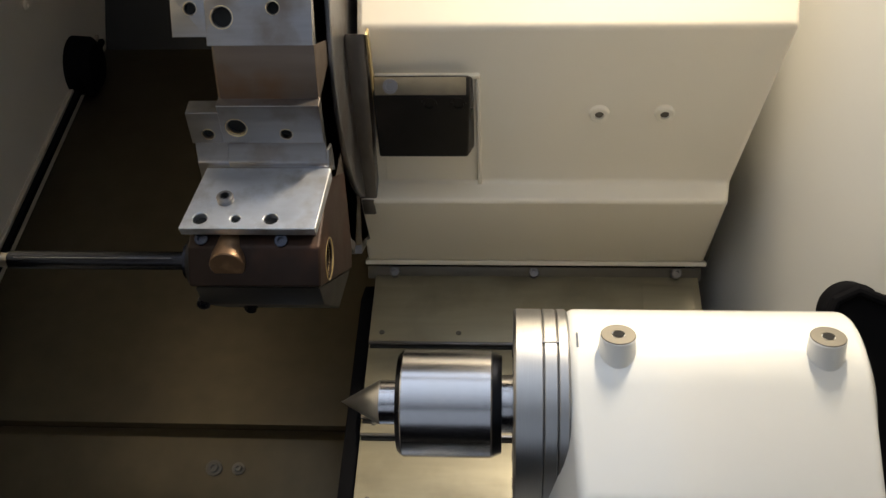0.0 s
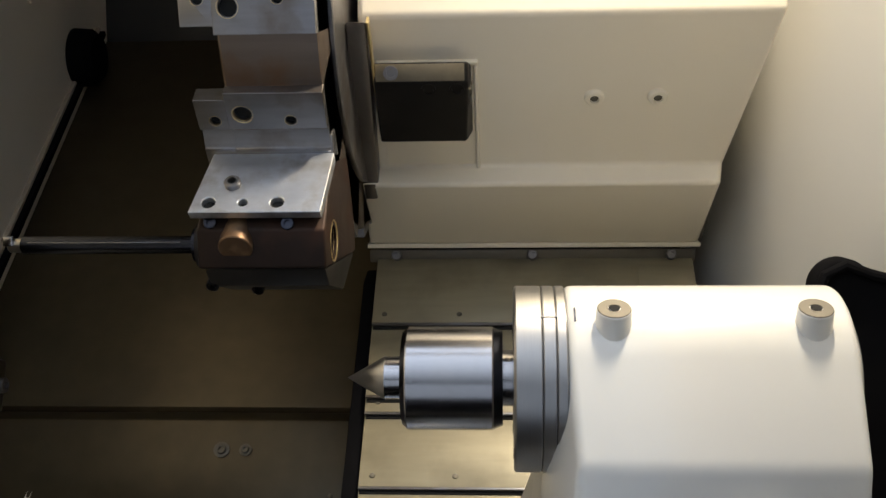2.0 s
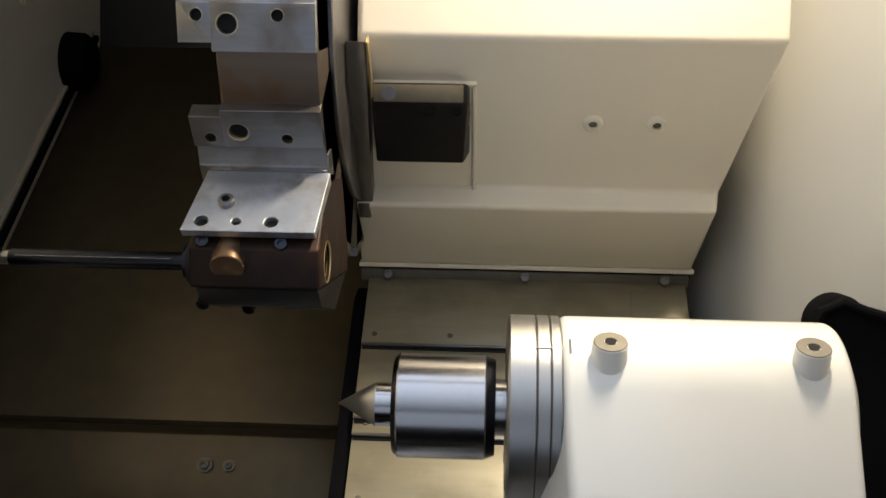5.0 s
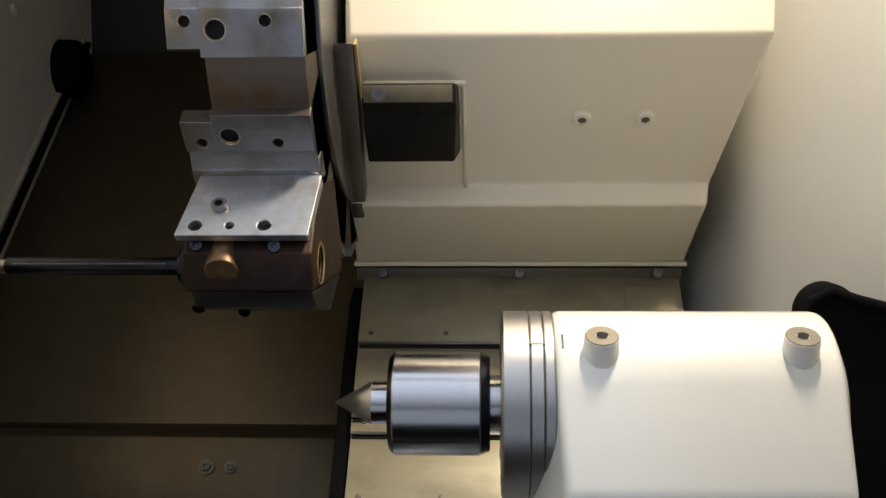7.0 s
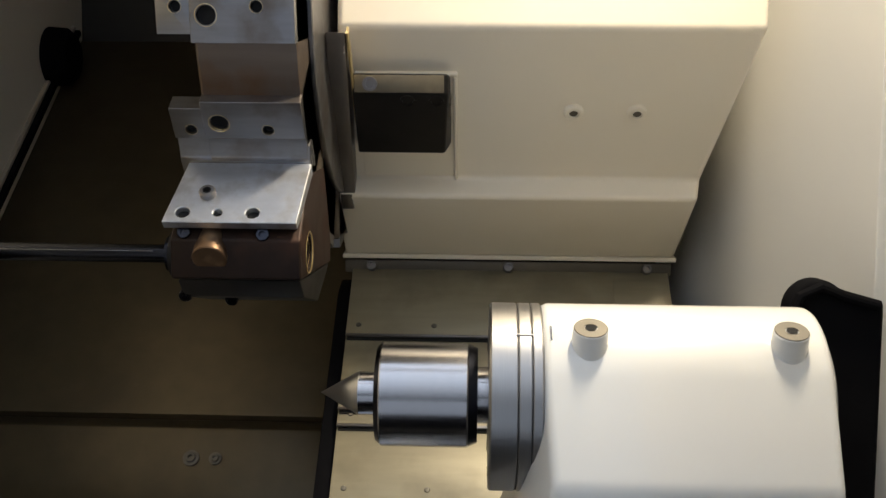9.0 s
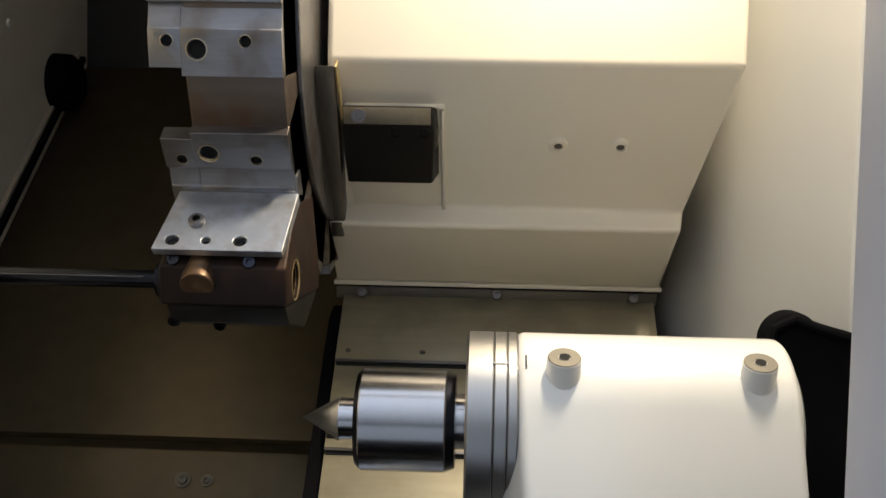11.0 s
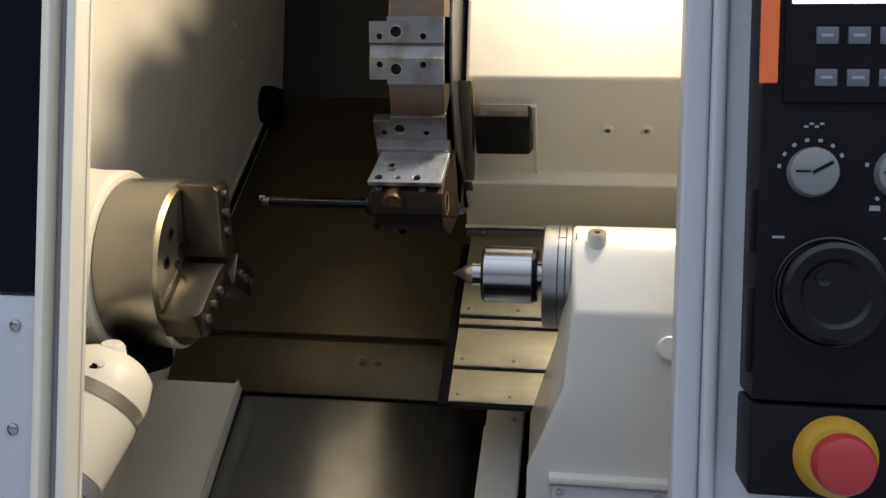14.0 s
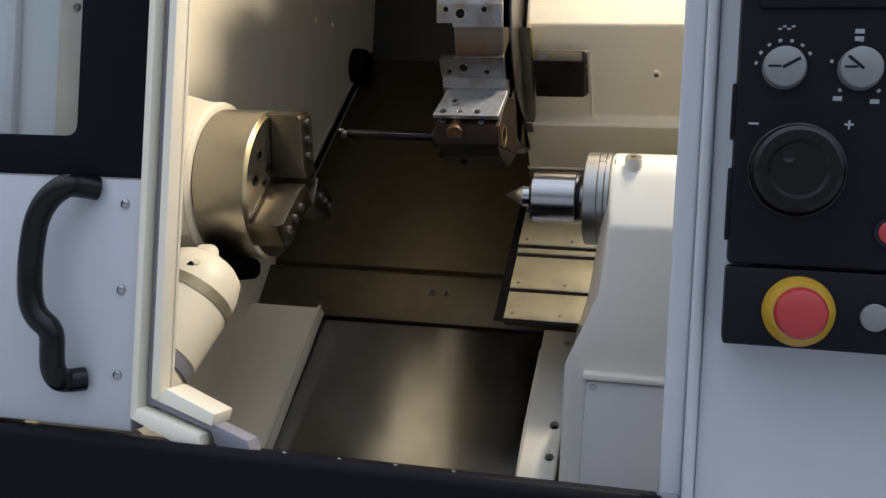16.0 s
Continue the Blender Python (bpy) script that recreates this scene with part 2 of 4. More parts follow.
def cut(bm, cutters):
    """Takes the cutters out of a solid."""
    me, mc = bpy.data.meshes.new("solid"), bpy.data.meshes.new("cutter")
    bmesh.ops.recalc_face_normals(bm, faces=bm.faces)
    bm.to_mesh(me)
    c = merge(*cutters)
    bmesh.ops.recalc_face_normals(c, faces=c.faces)
    c.to_mesh(mc)
    c.free()
    oa, ob = new("solid", me), new("cutter", mc)
    mod = oa.modifiers.new("cut", "BOOLEAN")
    mod.operation, mod.object, mod.solver = "DIFFERENCE", ob, "EXACT"
    dg = bpy.context.evaluated_depsgraph_get()
    dg.update()
    res = bpy.data.meshes.new_from_object(oa.evaluated_get(dg))
    out = bmesh.new()
    out.from_mesh(res)
    for o in (oa, ob):
        bpy.data.objects.remove(o)
    for d in (me, mc, res):
        bpy.data.meshes.remove(d)
    bm.free()
    return out


def thing(name, label, category, at=(0, 0, 0), group="", kind=""):
    ob = new(name)
    ob.empty_display_size = 0.02
    ob.location = at
    return tagged(ob, label, category, group, kind)


def part(name, bm, material, parent=None, label="", smooth=True):
    finish(bm, smooth)
    me = bpy.data.meshes.new(name)
    bm.to_mesh(me)
    bm.free()
    me.materials.append(material)
    ob = new(name, me)
    if parent is not None:
        base = Vector((0, 0, 0))
        p = parent
        while p is not None:
            base += p.location
            p = p.parent
        me.transform(Matrix.Translation(-base))
        ob.parent = parent
    if label:
        ob["label"] = label
    return ob


def whole(name, bm, material, label, category, group="", kind="", smooth=True):
    return tagged(part(name, bm, material, None, "", smooth), label, category, group, kind)


def socket_screw(parent, at, way, r=0.006, h=0.004, material=None, name="socket_screw", sub=False):
    """A cap screw with a hexagon socket."""
    m = along(at, way)
    s = part(name, lathe([(-0.002, r), (h * 0.8, r), (h, r * 0.88), (h, r * 0.5), (h * 0.35, r * 0.45), (h * 0.35, 0)], m, 20), material or STEEL, parent)
    return s

# ---- large structure ----
SL = radians(45)
UPSLOPE = Vector((0, math.cos(SL), math.sin(SL)))
OUT = Vector((0, -math.sin(SL), math.cos(SL)))

whole("ground", box(-30, 30, -30, 30, -0.2, 0, 0), FLOOR, "grey worn concrete workshop floor", "floor", kind="structure", smooth=False)

# sloping way cover behind the spindle, the back sheet above it and the apron below it
whole("way_cover", prism([(0.452, 0.921), (0.979, 1.403), (0.987, 1.395), (0.460, 0.905)], -0.54, 0.50, 0.0015), WAYS, "oily dark brown sheet steel way cover on the slanted bed", "way cover", kind="structure")
whole("wall_back", box(-0.54, 0.50, 0.982, 1.02, 1.40, 2.05, 0.001), BACK, "dark painted back sheet of the machine chamber", "wall", kind="structure", smooth=False)
# the door wraps over the roof's front edge, so its open half leaves a slot there
roof = merge(box(-1.18, 1.04, -0.18, 1.05, 2.05, 2.09, 0.001), box(-1.18, -0.36, -0.42, -0.18, 2.05, 2.09, 0.001), box(0.372, 1.04, -0.42, -0.18, 2.05, 2.09, 0.001))
# roof is out of view; its dark colour is chosen to cut bounced light
whole("ceiling", roof, BACK, "unseen roof sheet of the machine chamber, dark to cut bounced light", "ceiling", kind="structure", smooth=False)
whole("housing_end_left", box(-1.20, -1.182, -0.415, 1.05, 0.0, 2.09, 0.003), OUTER, "grey-white enamelled end sheet of the machine housing", "housing", kind="structure", smooth=False)
whole("housing_end_right", box(1.042, 1.06, -0.394, 1.05, 0.0, 2.09, 0.003), OUTER, "grey-white enamelled end sheet of the machine housing", "housing", kind="structure", smooth=False)
whole("housing_back", box(-1.20, 1.06, 1.052, 1.07, 0.0, 2.09, 0.003), OUTER, "grey-white enamelled rear sheet of the machine housing", "housing", kind="structure", smooth=False)
whole("housing_front_right", box(0.254, 1.06, -0.432, -0.396, 0.0, 0.298, 0.003), OUTER, "grey-white enamelled front foot sheet of the machine housing", "housing", kind="structure", smooth=False)
whole("door_header", box(-1.20, 1.06, -0.465, -0.421, 1.952, 2.09, 0.003), OUTER, "grey-white enamelled header rail above the sliding door", "header", kind="structure", smooth=False)
apron = thing("apron", "dark sheet steel apron strip bolted below the way cover", "apron", (0, 0.40, 0.87), kind="structure")
part("sheet", prism([(0.430, 0.911), (0.372, 0.827), (0.380, 0.820), (0.470, 0.905), (0.470, 0.915)], -0.5395, 0.30, 0.0015), WAYS, apron)
ap_n = Vector((0, -0.82, 0.57))
for ax, ar in ((-0.206, 0.009), (-0.179, 0.007)):
    part("bolt_washer", lathe([(0, ar), (0.0015, ar), (0.0015, ar * 0.55)], along((ax, 0.409, 0.8825), ap_n), 20), STRIP, apron)
    socket_screw(apron, Vector((ax, 0.409, 0.8825)) + ap_n * 0.001, ap_n, ar * 0.6, 0.003, STRIP)
for ax in (-0.50, -0.08, 0.02):
    part("rivet", lathe([(0, 0.003), (0.0015, 0.002), (0.0018, 0)], along((ax, 0.381, 0.840), ap_n), 10), STRIP, apron)
# solid black filler drawn as the shade behind the apron
whole("bed_gap_backing", prism([(0.475, 0.93), (0.395, 0.80), (0.44, 0.77), (0.55, 0.92)], -0.54, 0.50, 0.0), DARK, "black backing standing in for the shade behind the apron of the slanted bed", "backing", kind="structure", smooth=False)

# chip chute, lower cream panel and raised pad
whole("chip_chute", prism([(0.385, 0.835), (0.40, 0.82), (-0.24, 0.18), (-0.255, 0.195)], -0.404, 0.36, 0.001), CHUTE, "wet reflective sheet steel chip chute sloping to the front", "chute", kind="structure")
# black strip painted as the shade where apron and chute meet
whole("chute_gap_shade", prism([(0.372, 0.827), (0.385, 0.838), (0.41, 0.815), (0.398, 0.80)], -0.404, 0.30, 0.0), DARK, "black strip standing in for the shade between apron and chip chute", "gap", kind="structure", smooth=False)
lower = thing("lower_side_panel", "cream enamelled side panel beside the chip chute", "panel", (-0.47, 0.1, 0.55), kind="structure")
part("sheet", prism([(0.357, 0.842), (0.375, 0.83), (-0.24, 0.20), (-0.26, 0.225)], -0.56, -0.402, 0.002), CREAM, lower)
part("edge_lip", prism([(0.337, 0.838), (0.35, 0.846), (-0.25, 0.246), (-0.255, 0.23)], -0.405, -0.400, 0.001), CREAM, lower)
pad = thing("guide_pad", "off-white painted mounting pad with bolt holes beside the tailstock foot", "pad", (0.04, 0.2, 0.7))
pd = prism([(0.335, 0.835), (0.352, 0.82), (-0.05, 0.43), (-0.065, 0.445)], 0.016, 0.075, 0.004, 3)
pd = cut(pd, [lathe([(-0.03, pr), (0.03, pr)], along((px_, py_, py_ + 0.50), OUT), 20) for px_, py_, pr in ((0.060, 0.315, 0.005), (0.062, 0.195, 0.008), (0.062, 0.152, 0.007), (0.062, 0.06, 0.007))])
part("body", pd, TAIL, pad)
part("weld_bead", tube([(0.016, 0.315, 0.80), (0.014, 0.2, 0.685), (0.017, 0.1, 0.585), (0.015, -0.05, 0.435)], 0.0035, 8), TAIL, pad)
# black sheet that darkens the pad's bolt holes like shade
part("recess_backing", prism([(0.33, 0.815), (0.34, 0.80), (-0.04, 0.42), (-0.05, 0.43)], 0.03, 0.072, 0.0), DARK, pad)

# side walls
whole("wall_left", prism([(-0.305, 0.25), (-0.305, 2.05), (1.0, 2.05), (1.0, 1.36), (0.40, 0.78), (0.33, 0.70), (-0.24, 0.16)], -0.58, -0.54, 0.001), CREAM, "cream enamelled end wall of the machine chamber at the headstock", "wall", kind="structure", smooth=False)
WR = [(0.10, 0.70), (0.10, 2.04), (0.46, 2.04), (0.46, 1.10), (0.40, 1.00)]
whole("wall_right", prism(WR, 0.4, 0.42, 0.001, x0s=[0.318 + (0.42 - y) * 0.297 for y, z in WR], x1s=[0.338 + (0.42 - y) * 0.297 for y, z in WR]), TAIL, "white enamelled slanting side guard of the machine chamber behind the tailstock", "wall", kind="structure", smooth=False)
whole("wall_right_end", box(0.436, 0.46, -0.392, 1.0, 0.3, 2.05, 0.001), TAIL, "white enamelled end wall of the machine housing behind the side guard", "wall", kind="structure", smooth=False)
wl = thing("wall_knob", "black round rubber plug on the cream end wall", "plug", (-0.54, 0.86, 1.36))
part("plug", lathe([(0, 0.045), (0.03, 0.043), (0.04, 0.034), (0.042, 0)], Matrix.Translation((-0.545, 0.86, 1.365)), 28), RUBBER, wl)
for ky, kz in ((0.60, 1.42), (0.66, 1.50), (0.70, 1.43), (0.63, 1.55)):
    socket_screw(wl, (-0.54, ky, kz), (1, 0, 0), 0.007, 0.004, CREAM, "screw")
seal = thing("wall_seal", "dark rubber seal along the foot of the cream end wall", "seal", (-0.53, 0.6, 1.1), kind="structure")
part("strip", prism([(0.42, 0.925), (0.95, 1.41), (0.944, 1.416), (0.414, 0.931)], -0.542, -0.528, 0.001), RUBBER, seal)
part("cream_lip", prism([(0.413, 0.9325), (0.943, 1.4175), (0.939, 1.4215), (0.409, 0.9365)], -0.542, -0.534, 0.001), TAN, seal)

# ---- headstock nose and chuck ----
AX = Vector((0, 0, 1.05))
nose = thing("headstock_nose", "cream enamelled headstock nose housing behind the chuck", "headstock", (-0.48, 0, 1.05))
part("round_housing", lathe([(-0.545, 0.1215), (-0.435, 0.1215), (-0.430, 0.1175), (-0.430, 0.09)], Matrix.Translation(AX), 64), CREAM, nose)
part("front_housing", box(-0.545, -0.437, -0.30, -0.02, 0.968, 1.168, 0.006), CREAM, nose)
# black box added for the dark shade below nose and chuck
part("lower_shadow_box", box(-0.545, -0.385, -0.17, 0.05, 0.905, 0.938, 0.012, 3), RUBBER, nose, "black box standing in for the shade under the nose")

chuck = thing("lathe_chuck", "steel three-jaw power chuck on the spindle, oily and worn", "chuck", (-0.40, 0, 1.05))
MC = Matrix.Translation(AX)
body = lathe([(-0.430, 0.060), (-0.430, 0.109), (-0.428, 0.111), (-0.352, 0.111), (-0.347, 0.106), (-0.347, 0.026), (-0.41, 0.024)], MC, 72)
part("body", body, CHUCK, chuck)
part("bore", lathe([(-0.41, 0.0), (-0.41, 0.025), (-0.3475, 0.0265)], MC, 40), DARK, chuck)
part("rim_edge", lathe([(-0.3525, 0.1112), (-0.3465, 0.1065)], MC, 72, caps=False), BRASS, chuck, "bright worn rim")


def jaw(ang):
    """A stepped top jaw on its base jaw, pointing out along the angle from up."""
    m = MC @ Matrix.Rotation(ang, 4, "X")
    j = part("jaw", moved(slab([(-0.352, 0.016), (-0.290, 0.016), (-0.294, 0.030), (-0.296, 0.102), (-0.302, 0.109), (-0.352, 0.109)], -0.021, 0.021, 0.0025), m), JAW, chuck, "stepped steel jaw with cap screws")
    for r_, x_ in ((0.046, -0.2948), (0.070, -0.2954), (0.094, -0.2960)):
        s = part("jaw_screw", lathe([(0, 0.0062), (0.0045, 0.0062), (0.005, 0.0052), (0.005, 0.0033), (0.002, 0.0031), (0.002, 0)], m @ Matrix.Translation((x_, 0, r_)), 18), STEEL, j)
    part("serration", moved(box(-0.3475, -0.3445, -0.0255, 0.0255, 0.028, 0.103, 0.0006), m), JAW, j)
    return j


JAW0 = radians(14)
for k_ in range(3):
    jaw(JAW0 + k_ * 2 * math.pi / 3)
for k_ in range(3):
    a_ = JAW0 + math.pi / 3 + k_ * 2 * math.pi / 3
    for da in (-0.24, 0.24):
        m = MC @ Matrix.Rotation(a_ + da, 4, "X")
        part("face_screw", lathe([(-0.0005, 0.0085), (0.001, 0.0085), (0.001, 0.006), (-0.0005, 0.0055), (-0.0005, 0)], m @ Matrix.Translation((-0.3465, 0, 0.078)), 20), OXIDE, chuck)
        part("face_screw", lathe([(-0.0005, 0.006), (0.001, 0.006), (0.001, 0.004), (-0.0005, 0.0035), (-0.0005, 0)], m @ Matrix.Translation((-0.3465, 0, 0.045)), 20), OXIDE, chuck)

# ---- tailstock ----
tail = thing("tailstock", "white enamelled tailstock housing standing on the slanted bed", "tailstock", (0.25, 0, 0.9))
arc = [(0.064 * math.cos(radians(a)), 1.05 + 0.064 * math.sin(radians(a))) for a in range(-10, 157, 7)] + [(0.064 * math.cos(radians(156.7)), 1.05 + 0.064 * math.sin(radians(156.7)))]
foot = [(-0.086, 1.012), (-0.079, 0.921), (-0.070, 0.826), (-0.060, 0.70), (-0.10, 0.372), (0.295, 0.755), (0.13, 0.86), (0.075, 0.97)]
prof = arc + foot
x0s = [0.150] * len(arc) + [0.155, 0.152, 0.112, 0.106, 0.106, 0.094, 0.099, 0.132]
bmt = prism(prof, 0.15, 0.333, 0.0, 2, x0s=x0s, x1s=[0.333] * len(prof))
bevel(bmt, 0.006, 4, 24)
part("housing", bmt, TAIL, tail)
part("rear_cap", lathe([(0.331, 0.055), (0.335, 0.054), (0.338, 0.048), (0.338, 0.0)], MC, 48), TAIL, tail)
fl = part("quill_flange", lathe([(0.116, 0.020), (0.116, 0.0625), (0.1175, 0.064), (0.1335, 0.064), (0.1345, 0.063), (0.1355, 0.064), (0.1425, 0.064), (0.1435, 0.063), (0.1445, 0.064), (0.1495, 0.064), (0.151, 0.0625), (0.151, 0.02)], MC, 96), SATIN, tail, "turned steel flange ring in three layers")
for gx in (0.1345, 0.1435):
    part("groove", lathe([(gx - 0.0008, 0.0637), (gx - 0.0003, 0.0632), (gx + 0.0003, 0.0632), (gx + 0.0008, 0.0637)], MC, 96, caps=False), DARK, fl)
tick = MC @ Matrix.Rotation(radians(40), 4, "X")
part("zero_mark", moved(box(0.133, 0.1445, -0.0006, 0.0006, 0.0636, 0.0644, 0.0), tick), MARK, fl)
for a_ in (150, 215, 255, 300):
    m = MC @ Matrix.Rotation(radians(a_), 4, "X")
    part("flange_hole", lathe([(0, 0.0035), (-0.0004, 0.0035), (-0.0004, 0)], m @ Matrix.Translation((0.1159, 0, 0.053)), 14), DARK, fl)
NT = Vector((0, -0.43, 0.903)).normalized()
for bx in (0.180, 0.3065):
    at = Vector((bx, -0.0425, 1.0908))
    bs = part("lifting_boss", lathe([(-0.010, 0.0142), (0.001, 0.0122), (0.003, 0.0117), (0.0155, 0.0113), (0.0162, 0.0107)], along(at, NT), 36), TAIL, tail)
    part("plug_screw", lathe([(0.0145, 0.0108), (0.0164, 0.0108), (0.0167, 0.0105), (0.0167, 0.0042), (0.0145, 0.0040), (0.0145, 0)], along(at, NT), 32), STRIP, bs, "grey socket plug")
    part("socket", lathe([(0.0168, 0.0040), (0.0165, 0)], along(at, NT), 6), DARK, bs)
NF = Vector((0, -0.997, 0.08))
at = Vector((0.266, -0.083, 0.975))
bs = part("front_boss", lathe([(0, 0.0165), (0.003, 0.0142), (0.010, 0.0138), (0.0115, 0.0125), (0.0115, 0)], along(at, NF), 32), TAIL, tail)
part("socket", lathe([(0.0116, 0.0026), (0.0117, 0)], along(at + Vector((0.004, 0, -0.003)), NF), 10), DARK, bs)
part("cover_plate", prism([(-0.078, 0.812), (-0.072, 0.812), (-0.072, 0.44), (-0.105, 0.44)], 0.136, 0.331, 0.002), OUTER, tail, "grey-white lower cover plate")
part("cover_lip", prism([(-0.083, 0.818), (-0.068, 0.822), (-0.068, 0.812), (-0.083, 0.810)], 0.132, 0.333, 0.0015), TAIL, tail)
for cx in (0.145, 0.258, 0.32):
    socket_screw(tail, (cx, -0.078, 0.803), (0, -1, 0), 0.005, 0.004, OUTER, "cover_screw")
part("scratch", moved(box(0.1550, 0.1562, -0.006, 0.006, 0.0634, 0.0642, 0), MC @ Matrix.Rotation(radians(38), 4, "X")), BLUED, tail)

centre = thing("live_centre", "polished steel live centre in the tailstock quill", "live centre", (0.06, 0, 1.05))
part("point", lathe([(0.0, 0.0), (0.0255, 0.0145), (0.027, 0.0152)], MC, 48), SATIN, centre, "ground sixty degree point")
part("nose_shaft", lathe([(0.027, 0.0148), (0.0405, 0.0148), (0.0405, 0.010)], MC, 48), TURNED, centre)
part("front_ring", lathe([(0.0395, 0.020), (0.0395, 0.0325), (0.0425, 0.0352), (0.0425, 0.030)], MC, 64), BLUED, centre, "dark seal ring")
part("barrel", lathe([(0.0425, 0.02), (0.0425, 0.0350), (0.0435, 0.0358), (0.1015, 0.0358), (0.1025, 0.0350), (0.1025, 0.02)], MC, 80), TURNED, centre)
part("rear_ring", lathe([(0.1025, 0.02), (0.1025, 0.0350), (0.1085, 0.0325), (0.1085, 0.02)], MC, 64), BLUED, centre, "dark rear ring")
part("quill", lathe([(0.1085, 0.0195), (0.118, 0.0195)], MC, 48), TURNED, centre)

guard = thing("rubber_guard", "black rounded rubber guard behind the tailstock end", "guard", (0.365, 0.05, 0.7))
gp = [(0.3385, 0.55), (0.3385, 1.102)] + [(0.361 - 0.0225 * math.cos(radians(a)), 1.102 + 0.024 * math.sin(radians(a))) for a in range(15, 141, 12)] + [(0.388, 1.113), (0.409, 1.111), (0.409, 0.55)]
part("pad", slab(gp, 0.067, 0.092, 0.004, 3), RUBBER, guard)
part("wiper_lip", tube([(0.3405, 0.064, 0.62), (0.3405, 0.064, 1.098), (0.346, 0.064, 1.114), (0.361, 0.064, 1.1215), (0.378, 0.064, 1.115), (0.404, 0.064, 1.108)], 0.004, 10), RUBBER, guard)

# ---- saddle with covers ----
saddle = thing("saddle_cover", "cream enamelled sheet cover of the turret saddle", "machine cover", (0.15, 0.3, 1.2))
M0, M1, M2, M3, M4 = (0.150, 1.500), (0.146, 1.319), (0.268, 1.197), (0.252, 1.1785), (0.365, 1.1125)
# above about z 1.5 the cover is unseen, raised to shadow the end wall
cov = prism([(0.30, 1.86), (0.165, 1.76), M0, M1, M2, M3, M4, (0.50, 1.12), (0.62, 1.86)], -0.014, 0.320, 0.0, x0s=[-0.009] * 4 + [-0.022, -0.024, -0.030, -0.030, -0.009], x1s=[0.340, 0.340, 0.340, 0.339, 0.313, 0.308, 0.308, 0.308, 0.340])
part("sheet_cover", bevel(cov, 0.005, 4, 12), CREAM, saddle)
FS = (Vector((0, M2[0], M2[1])) - Vector((0, M1[0], M1[1]))).normalized()
FN = Vector((0, FS.z, -FS.y))
if FN.y > 0:
    FN = -FN


def on_face(x, s, h=0.0):
    """A place on the overhanging front face: s metres below its upper edge."""
    return Vector((x, M1[0], M1[1])) + FS * s + FN * h


def face_bar(x0, x1, s0, s1, h0, h1, w=0.001):
    bm = bmesh.new()
    vs = [bm.verts.new(on_face(x, s, h)) for h in (h0, h1) for x, s in ((x0, s0), (x1, s0), (x1, s1), (x0, s1))]
    for q in ((0, 1, 2, 3), (4, 5, 6, 7), (0, 1, 5, 4), (1, 2, 6, 5), (2, 3, 7, 6), (3, 0, 4, 7)):
        bm.faces.new([vs[i] for i in q])
    return bevel(bm, w, 2)


part("pocket_rim", face_bar(0.001, 0.088, 0.0455, 0.0490, -0.003, 0.004), CREAM, saddle)
part("pocket_rim", face_bar(0.0848, 0.088, 0.0500, 0.176, -0.003, 0.004), CREAM, saddle)
part("pocket_floor", face_bar(0.001, 0.0845, 0.0500, 0.170, -0.003, 0.0012), CREAM, saddle)
for sx in (0.189, 0.244):
    ring_at = on_face(sx, 0.0895)
    st = part("stud", lathe([(0, 0.0088), (0.003, 0.0082), (0.004, 0.0070), (0.004, 0.0042), (0.002, 0.004), (0.002, 0)], along(ring_at, FN), 24), CREAM, saddle)
    part("stud_hole", lathe([(0.0022, 0.0038), (0.0023, 0)], along(ring_at, FN), 12), STRIP, st)
part("lower_flange", prism([(0.352, 1.1165), (0.3535, 1.1120), (0.372, 1.1105), (0.372, 1.1185)], -0.031, 0.309, 0.0008), CREAM, saddle)
part("side_skirt", prism([(0.368, 1.114), (0.284, 1.18), (0.274, 1.20), (0.20, 1.275), (0.20, 1.46), (0.5, 1.46), (0.5, 1.13)], 0.3085, 0.3125, 0.001), STRIP, saddle)

strip = thing("wiper_strip", "dark steel wiper strip with three cap screws under the saddle cover", "wiper strip", (0.14, 0.36, 1.11))
part("bar", prism([(0.3625, 1.1095), (0.369, 1.1095), (0.372, 1.0990), (0.3655, 1.0960)], -0.030, 0.306, 0.001), STRIP, strip)
for sx in (-0.002, 0.139, 0.281):
    part("cap_screw", lathe([(0, 0.0055), (0.005, 0.0055), (0.006, 0.0045), (0.006, 0.0028), (0.003, 0.0026), (0.003, 0)], along((sx, 0.3640, 1.1030), (0, -0.9, 0.3)), 18), DARKSTEEL, strip)

covers = thing("telescopic_cover", "worn steel telescopic cover plates stepping down the slanted bed", "way cover", (0.14, 0.26, 1.0))


def slope_plate(x0, x1, y0, y1, lift, thick=0.003):
    """A plate on the slope between two places up the bed."""
    o = 0.735
    pr = []
    for y, h in ((y0, lift), (y1, lift), (y1, lift - thick), (y0, lift - thick)):
        p = Vector((0, y, y + o)) + OUT * h
        pr.append((p.y, p.z))
    return prism(pr, x0, x1, 0.0007)


steps = [(0.369, 0.305, 0.000), (0.311, 0.247, -0.004), (0.253, 0.236, -0.008), (0.242, 0.183, -0.012), (0.189, 0.140, -0.016)]
